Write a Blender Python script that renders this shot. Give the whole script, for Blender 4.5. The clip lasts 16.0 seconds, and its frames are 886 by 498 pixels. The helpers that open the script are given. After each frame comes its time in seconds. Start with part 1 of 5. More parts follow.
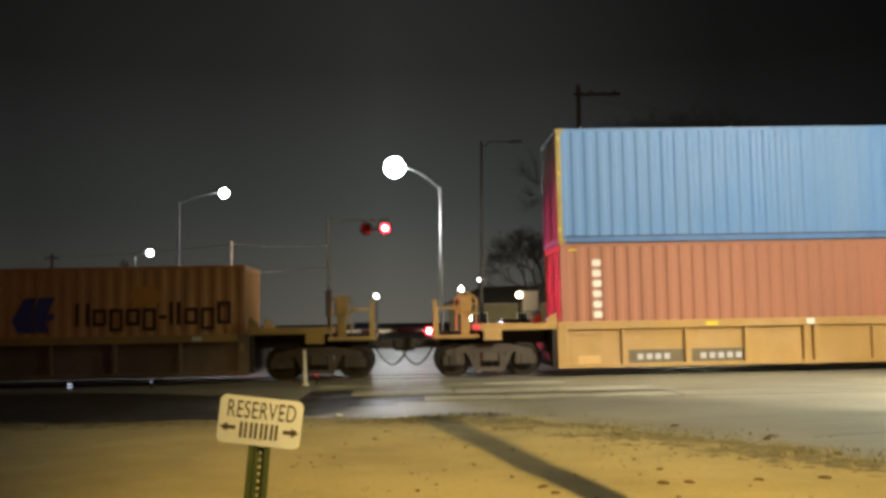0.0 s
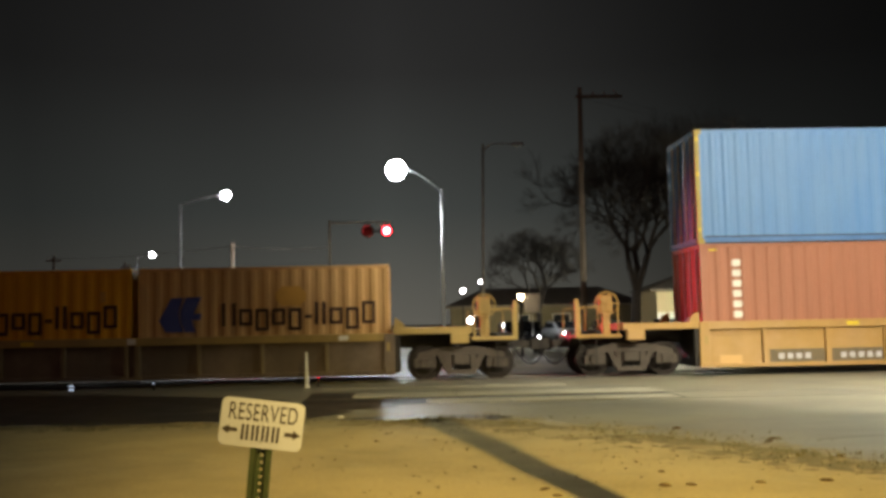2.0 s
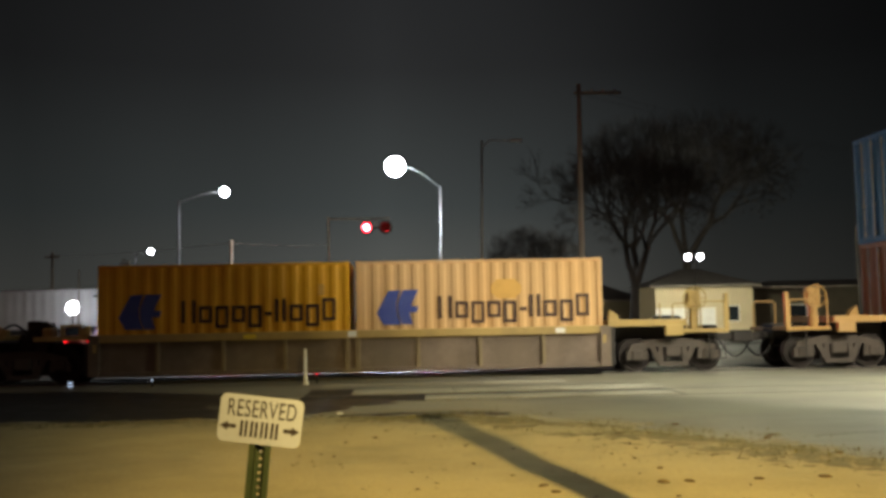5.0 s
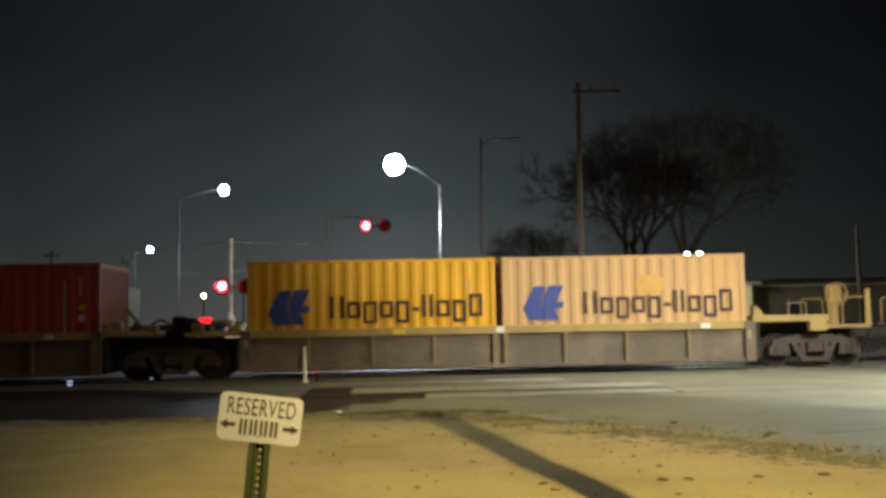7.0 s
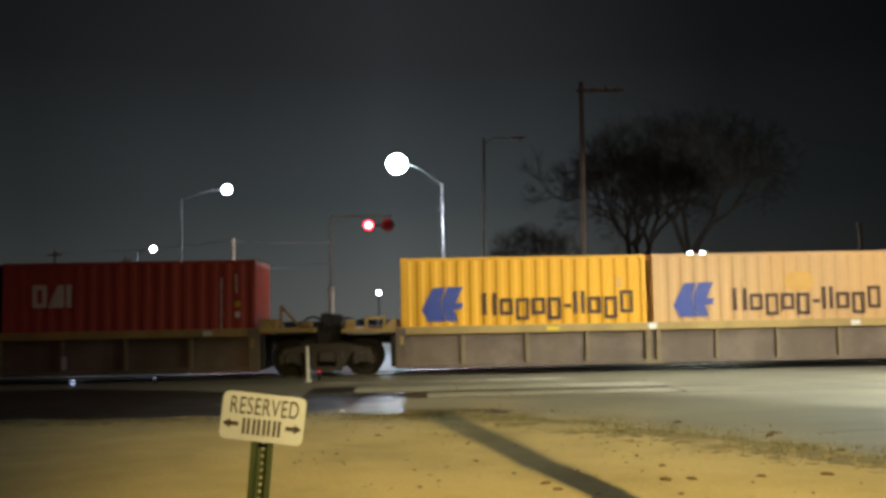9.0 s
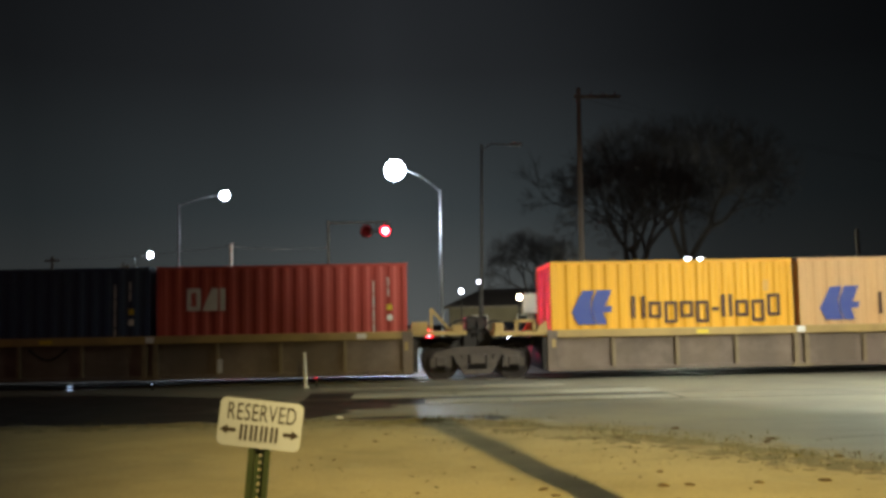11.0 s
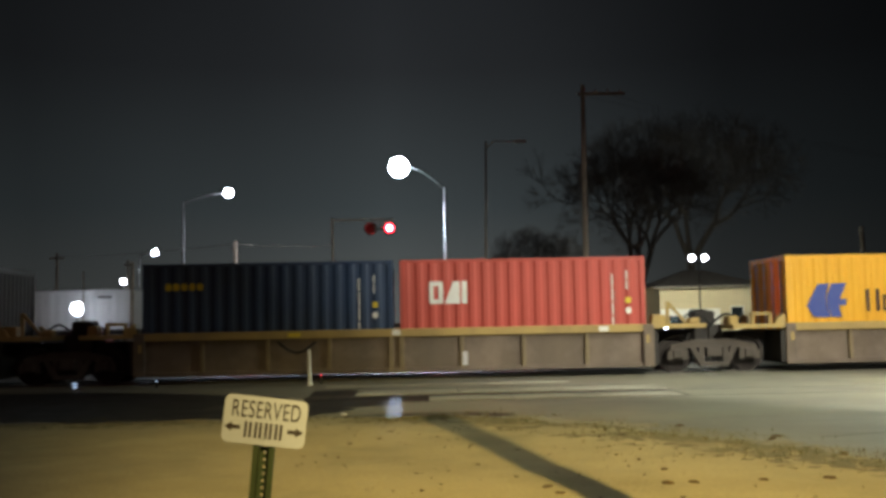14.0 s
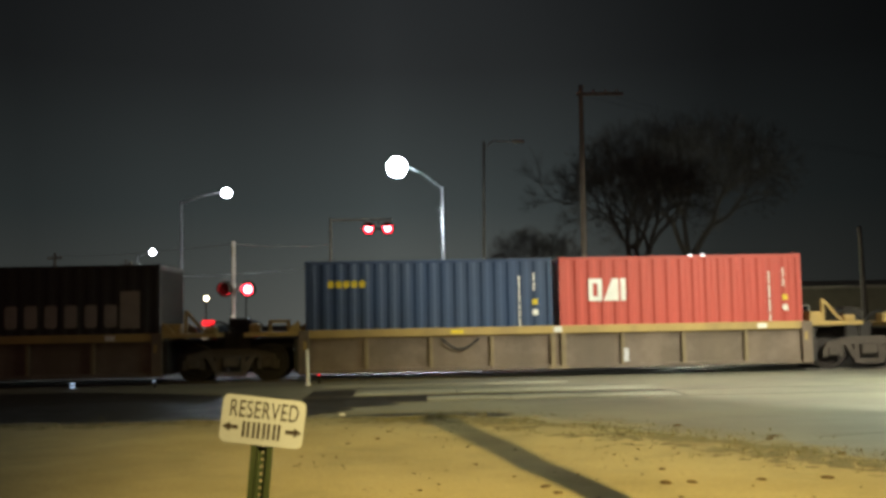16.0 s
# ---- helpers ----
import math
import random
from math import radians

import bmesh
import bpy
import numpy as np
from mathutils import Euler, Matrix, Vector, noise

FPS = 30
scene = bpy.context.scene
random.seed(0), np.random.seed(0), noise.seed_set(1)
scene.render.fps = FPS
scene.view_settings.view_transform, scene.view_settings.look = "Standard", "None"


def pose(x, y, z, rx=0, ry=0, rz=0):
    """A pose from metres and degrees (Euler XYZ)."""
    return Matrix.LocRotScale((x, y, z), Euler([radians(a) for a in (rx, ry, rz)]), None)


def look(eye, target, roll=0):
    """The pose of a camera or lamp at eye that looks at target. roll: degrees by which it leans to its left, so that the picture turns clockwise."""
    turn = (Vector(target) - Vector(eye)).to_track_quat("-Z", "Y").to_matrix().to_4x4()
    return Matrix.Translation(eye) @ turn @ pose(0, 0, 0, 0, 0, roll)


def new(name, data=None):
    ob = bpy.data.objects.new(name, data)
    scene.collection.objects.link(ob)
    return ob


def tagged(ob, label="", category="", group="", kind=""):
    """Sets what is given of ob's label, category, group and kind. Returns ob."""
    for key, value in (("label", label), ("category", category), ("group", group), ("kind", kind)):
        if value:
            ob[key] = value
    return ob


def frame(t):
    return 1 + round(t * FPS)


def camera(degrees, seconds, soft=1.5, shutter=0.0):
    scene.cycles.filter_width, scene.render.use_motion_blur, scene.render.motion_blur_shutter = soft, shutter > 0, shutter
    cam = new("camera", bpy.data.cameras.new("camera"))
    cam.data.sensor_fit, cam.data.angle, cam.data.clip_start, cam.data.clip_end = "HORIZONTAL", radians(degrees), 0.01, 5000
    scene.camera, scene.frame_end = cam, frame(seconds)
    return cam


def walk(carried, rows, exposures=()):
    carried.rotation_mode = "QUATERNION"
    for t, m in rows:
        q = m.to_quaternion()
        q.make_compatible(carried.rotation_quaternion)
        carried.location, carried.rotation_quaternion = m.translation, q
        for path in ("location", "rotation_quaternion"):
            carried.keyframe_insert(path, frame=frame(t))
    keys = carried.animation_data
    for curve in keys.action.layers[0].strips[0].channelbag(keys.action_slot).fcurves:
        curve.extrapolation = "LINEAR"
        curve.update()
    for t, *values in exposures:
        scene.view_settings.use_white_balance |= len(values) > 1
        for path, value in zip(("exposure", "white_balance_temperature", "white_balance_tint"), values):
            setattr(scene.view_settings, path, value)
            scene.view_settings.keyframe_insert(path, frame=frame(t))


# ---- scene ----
# ---- camera ----
EYE = (0.0, 0.0, 1.40)
TILT, LEAN = 4.366, 1.123
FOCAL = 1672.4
cam = camera(50.23, 16.0, soft=3.5, shutter=0.5)

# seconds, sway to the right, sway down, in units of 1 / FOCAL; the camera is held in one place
SWAY = [(0.0, -3.0, 0.4), (0.5, -4.1, 0.7), (1.0, 1.3, 3.0), (1.5, -1.0, 4.5), (2.0, -0.3, 4.5), (2.5, -0.8, 3.5),
        (3.0, -2.5, 2.0), (3.5, -3.1, 0.1), (4.0, -1.6, -0.2), (5.2, -2.5, -2.0), (6.5, -3.3, -3.5), (7.0, -3.3, -4.7),
        (7.5, 0.5, -5.0), (8.0, 2.8, -5.1), (8.5, 3.8, -6.4), (9.0, 1.6, -5.7), (10.2, -1.5, 0.5), (11.5, -3.1, 5.8),
        (12.0, -3.0, 3.4), (12.5, 0.7, -2.0), (13.0, 0.1, 0.3), (13.5, 1.5, 1.2), (14.0, 4.7, 0.1), (14.5, 3.8, 0.9),
        (15.0, 5.9, 0.6), (15.5, 0.7, 1.0), (16.0, 1.3, 0.1)]


def camera_rows():
    rows = []
    for t, right, down in SWAY:
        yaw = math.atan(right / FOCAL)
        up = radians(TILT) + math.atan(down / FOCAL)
        target = (EYE[0] - math.sin(yaw) * math.cos(up), EYE[1] + math.cos(yaw) * math.cos(up), EYE[2] + math.sin(up))
        rows.append((t, look(EYE, target, -LEAN)))
    return rows


# the camera brightens and darkens a little on its own
walk(cam, camera_rows(), exposures=((0.0, 0.17, 6750, 15), (4.0, 0.15, 6600, 14), (6.5, 0.16, 5900, 14), (9.0, 0.15, 5900, 14), (11.5, -0.04, 5750, 12), (14.2, 0.0, 5850, 12), (15.2, 0.20, 6150, 10), (16.0, 0.24, 6050, 8)))

# ---- sky and lamps ----
world = bpy.data.worlds.new("night_sky")
scene.world = world
world.use_nodes = True
wn, wl = world.node_tree.nodes, world.node_tree.links
wn.clear()
w_out, w_bg = wn.new("ShaderNodeOutputWorld"), wn.new("ShaderNodeBackground")
w_tc, w_sep = wn.new("ShaderNodeTexCoord"), wn.new("ShaderNodeSeparateXYZ")
w_up, w_side = wn.new("ShaderNodeValToRGB"), wn.new("ShaderNodeValToRGB")
w_noise, w_mul = wn.new("ShaderNodeTexNoise"), wn.new("ShaderNodeMath")
wl.new(w_tc.outputs["Generated"], w_sep.inputs[0])
wl.new(w_sep.outputs["Z"], w_up.inputs[0])
els = w_up.color_ramp.elements
els[0].position, els[0].color = 0.0, (0.046, 0.046, 0.039, 1)
els[1].position, els[1].color = 0.42, (0.0062, 0.0064, 0.0066, 1)
e = els.new(0.12)
e.color = (0.0218, 0.0250, 0.0234, 1)
e = els.new(0.26)
e.color = (0.0105, 0.0110, 0.0107, 1)
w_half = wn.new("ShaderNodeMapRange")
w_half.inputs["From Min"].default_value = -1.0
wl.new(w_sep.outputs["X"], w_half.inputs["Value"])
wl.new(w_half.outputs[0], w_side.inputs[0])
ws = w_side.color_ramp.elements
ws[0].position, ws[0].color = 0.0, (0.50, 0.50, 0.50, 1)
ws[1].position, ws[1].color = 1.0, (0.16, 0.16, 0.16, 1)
# brightest towards the lit street lamp, whose haze is put into the sky
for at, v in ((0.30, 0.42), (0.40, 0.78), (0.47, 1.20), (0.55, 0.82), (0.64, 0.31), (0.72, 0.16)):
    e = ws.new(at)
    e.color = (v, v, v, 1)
w_noise.inputs["Scale"].default_value = 3.0
wl.new(w_tc.outputs["Generated"], w_noise.inputs["Vector"])
w_cloud = wn.new("ShaderNodeMapRange")
w_cloud.inputs["To Min"].default_value, w_cloud.inputs["To Max"].default_value = 1.45, 2.25
wl.new(w_noise.outputs["Fac"], w_cloud.inputs["Value"])
w_mul.operation = "MULTIPLY"
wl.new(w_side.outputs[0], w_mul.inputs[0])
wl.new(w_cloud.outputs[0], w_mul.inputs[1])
# red-brown glow added to the unseen sky behind, filling the train's dark end
w_behind, w_tint = wn.new("ShaderNodeMapRange"), wn.new("ShaderNodeMixRGB")
w_behind.inputs["From Min"].default_value, w_behind.inputs["From Max"].default_value = 0.25, -0.75
wl.new(w_sep.outputs["Y"], w_behind.inputs["Value"])
wl.new(w_behind.outputs[0], w_tint.inputs[0])
w_tint.inputs[2].default_value = (0.046, 0.022, 0.0170, 1)
wl.new(w_up.outputs["Color"], w_tint.inputs[1])
wl.new(w_tint.outputs[0], w_bg.inputs["Color"])
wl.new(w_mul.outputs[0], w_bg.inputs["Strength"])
wl.new(w_bg.outputs[0], w_out.inputs[0])


def lamp(name, kind, energy, color, m, size=0.3, cone=0, blend=0.5):
    d = bpy.data.lights.new(name, kind)
    d.energy, d.color = energy, color
    d.shadow_soft_size = size
    if kind == "SPOT":
        d.spot_size, d.spot_blend = radians(cone), blend
    ob = new(name, d)
    ob.matrix_world = m
    return ob


WHITE, SODIUM, RED = (0.93, 1.0, 0.95), (1.0, 0.76, 0.25), (1.0, 0.055, 0.13)
# street lights over the road, the sodium light over the yard
lamp("road_light", "SPOT", 20800, (1.0, 0.90, 0.66), look((13.6, 4.0, 11.0), (11.9, 23.0, 2.8)), 0.05, 81, 0.40)
lamp("road_light", "SPOT", 7000, (0.97, 1.0, 0.72), look((12.4, 17.0, 9.0), (6.7, 16.4, 0.0)), 0.25, 91, 0.85)
lamp("yard_light", "SPOT", 19000, SODIUM, look((3.88, -5.0, 7.0), (1.15, 7.8, 0.0)), 0.05, 37, 0.95)
# the lit street lights beyond the railway
lamp("street_light", "SPOT", 12000, (0.86, 0.96, 1.0), look((-2.72, 56.5, 10.4), (-2.0, 52.0, 0.0)), 0.4, 130, 0.5)
lamp("street_light", "SPOT", 2200, (0.86, 0.96, 1.0), look((-14.0, 60.5, 9.7), (-13.0, 56.0, 0.0)), 0.4, 110, 0.5)
lamp("twin_globe_light", "POINT", 3200, (1.0, 0.97, 0.68), pose(16.05, 61.0, 4.9), 0.4)
# added fill for the long low house; no lamp stands here
lamp("house_fill_light", "POINT", 450, (1.0, 0.88, 0.50), pose(5.2, 78.0, 2.6), 0.3)
# the glare of the crossing's red lights on the train
lamp("signal_light", "SPOT", 11000, RED, look((-6.7, 31.6, 2.6), (2.5, 24.2, 2.5)), 0.2, 32, 0.8)

# ---- materials ----


def mat(name, color, rough=0.6, metal=0.0, vary=0.25, scale=3.0, bump=0.15, grain=60.0, dirt=None, dirt_amount=0.35, spread=0.0, streak=False):
    """Procedural paint, stone or metal: base colour with broad stains, fine grain and relief."""
    m = bpy.data.materials.new(name)
    m.use_nodes = True
    n, l = m.node_tree.nodes, m.node_tree.links
    b = n["Principled BSDF"]
    b.inputs["Roughness"].default_value, b.inputs["Metallic"].default_value = rough, metal
    tc, big, small = n.new("ShaderNodeTexCoord"), n.new("ShaderNodeTexNoise"), n.new("ShaderNodeTexNoise")
    mp = n.new("ShaderNodeMapping")
    mp.inputs["Scale"].default_value = (1, 1, 0.12) if streak else (1, 1, 1)
    l.new(tc.outputs["Object"], mp.inputs["Vector"])
    l.new(mp.outputs[0], big.inputs["Vector"])
    l.new(tc.outputs["Object"], small.inputs["Vector"])
    big.inputs["Scale"].default_value, big.inputs["Detail"].default_value = scale, 6
    small.inputs["Scale"].default_value, small.inputs["Detail"].default_value = grain, 4
    ramp = n.new("ShaderNodeValToRGB")
    c = list(color)
    dark = dirt or [v * 0.5 for v in c]
    ramp.color_ramp.elements[0].position, ramp.color_ramp.elements[0].color = 0.42, (0, 0, 0, 1)
    ramp.color_ramp.elements[1].position, ramp.color_ramp.elements[1].color = 0.72, (1, 1, 1, 1)
    l.new(big.outputs["Fac"], ramp.inputs[0])
    k = n.new("ShaderNodeMath")
    k.operation = "MULTIPLY"
    k.inputs[1].default_value = dirt_amount
    l.new(ramp.outputs[0], k.inputs[0])
    mix = n.new("ShaderNodeMixRGB")
    mix.inputs[1].default_value, mix.inputs[2].default_value = (*c, 1), (*dark, 1)
    l.new(k.outputs[0], mix.inputs[0])
    hsv, rng = n.new("ShaderNodeHueSaturation"), n.new("ShaderNodeMapRange")
    rng.inputs["To Min"].default_value, rng.inputs["To Max"].default_value = 1 - vary, 1 + vary
    l.new(small.outputs["Fac"], rng.inputs["Value"])
    if spread:
        info, add = n.new("ShaderNodeObjectInfo"), n.new("ShaderNodeMapRange")
        add.inputs["To Min"].default_value, add.inputs["To Max"].default_value = 1 - spread, 1 + spread
        l.new(info.outputs["Random"], add.inputs["Value"])
        mu = n.new("ShaderNodeMath")
        mu.operation = "MULTIPLY"
        l.new(rng.outputs[0], mu.inputs[0])
        l.new(add.outputs[0], mu.inputs[1])
        l.new(mu.outputs[0], hsv.inputs["Value"])
    else:
        l.new(rng.outputs[0], hsv.inputs["Value"])
    l.new(mix.outputs[0], hsv.inputs["Color"])
    l.new(hsv.outputs[0], b.inputs["Base Color"])
    rr = n.new("ShaderNodeMapRange")
    rr.inputs["To Min"].default_value, rr.inputs["To Max"].default_value = max(0.05, rough - 0.12), min(1, rough + 0.12)
    l.new(big.outputs["Fac"], rr.inputs["Value"])
    l.new(rr.outputs[0], b.inputs["Roughness"])
    if bump:
        bp = n.new("ShaderNodeBump")
        bp.inputs["Strength"].default_value, bp.inputs["Distance"].default_value = bump, 0.02
        l.new(small.outputs["Fac"], bp.inputs["Height"])
        l.new(bp.outputs[0], b.inputs["Normal"])
    return m


def mottle(m, color, scale, lo, hi, amount, stretch=(1, 1, 1)):
    """Lays broad worn patches of another colour over a material."""
    n, l = m.node_tree.nodes, m.node_tree.links
    b = n["Principled BSDF"]
    old = b.inputs["Base Color"].links[0].from_socket
    tc, mp, tex, rng, mix = n.new("ShaderNodeTexCoord"), n.new("ShaderNodeMapping"), n.new("ShaderNodeTexNoise"), n.new("ShaderNodeMapRange"), n.new("ShaderNodeMixRGB")
    mp.inputs["Scale"].default_value = stretch
    tex.inputs["Scale"].default_value, tex.inputs["Detail"].default_value, tex.inputs["Roughness"].default_value = scale, 5, 0.62
    rng.inputs["From Min"].default_value, rng.inputs["From Max"].default_value, rng.inputs["To Max"].default_value = lo, hi, amount
    l.new(tc.outputs["Object"], mp.inputs["Vector"])
    l.new(mp.outputs[0], tex.inputs["Vector"])
    l.new(tex.outputs["Fac"], rng.inputs["Value"])
    l.new(rng.outputs[0], mix.inputs[0])
    l.new(old, mix.inputs[1])
    mix.inputs[2].default_value = (*color, 1)
    l.new(mix.outputs[0], b.inputs["Base Color"])
    return m


def edge_dust(m, color, outer, inner, amount):
    """Dusty growth along the yard's edge: the colour thickens from the distance outer to inner, measured into the yard."""
    n, l = m.node_tree.nodes, m.node_tree.links
    b = n["Principled BSDF"]
    old = b.inputs["Base Color"].links[0].from_socket

    def calc(op, p, q):
        k = n.new("ShaderNodeMath")
        k.operation = op
        for i, v in enumerate((p, q)):
            if isinstance(v, (int, float)):
                k.inputs[i].default_value = v
            else:
                l.new(v, k.inputs[i])
        return k.outputs[0]

    tc, sep, tex, rng, mix = n.new("ShaderNodeTexCoord"), n.new("ShaderNodeSeparateXYZ"), n.new("ShaderNodeTexNoise"), n.new("ShaderNodeMapRange"), n.new("ShaderNodeMixRGB")
    l.new(tc.outputs["Object"], sep.inputs[0])
    l.new(tc.outputs["Object"], tex.inputs["Vector"])
    tex.inputs["Scale"].default_value, tex.inputs["Detail"].default_value, tex.inputs["Roughness"].default_value = 1.1, 7, 0.68
    right = calc("MAXIMUM", sep.outputs["X"], 0.0)
    fall = calc("MULTIPLY", right, calc("ADD", calc("MULTIPLY", right, 0.16), 0.55))
    inside = calc("SUBTRACT", calc("SUBTRACT", 14.0, fall), sep.outputs["Y"])
    rough = calc("MULTIPLY", calc("SUBTRACT", tex.outputs["Fac"], 0.5), 4.5)
    rng.inputs["From Min"].default_value, rng.inputs["From Max"].default_value, rng.inputs["To Max"].default_value = outer, inner, amount
    l.new(calc("ADD", inside, rough), rng.inputs["Value"])
    l.new(rng.outputs[0], mix.inputs[0])
    l.new(old, mix.inputs[1])
    mix.inputs[2].default_value = (*color, 1)
    l.new(mix.outputs[0], b.inputs["Base Color"])
    return m


def glow(name, color, strength):
    m = bpy.data.materials.new(name)
    m.use_nodes = True
    b = m.node_tree.nodes["Principled BSDF"]
    b.inputs["Base Color"].default_value = (*[min(0.9, v) for v in color], 1)
    b.inputs["Emission Color"].default_value, b.inputs["Emission Strength"].default_value = (*color, 1), strength
    return m


def glass(name, color=(0.02, 0.025, 0.03), rough=0.06):
    m = bpy.data.materials.new(name)
    m.use_nodes = True
    b = m.node_tree.nodes["Principled BSDF"]
    b.inputs["Base Color"].default_value = (*color, 1)
    b.inputs["Roughness"].default_value = rough
    return m


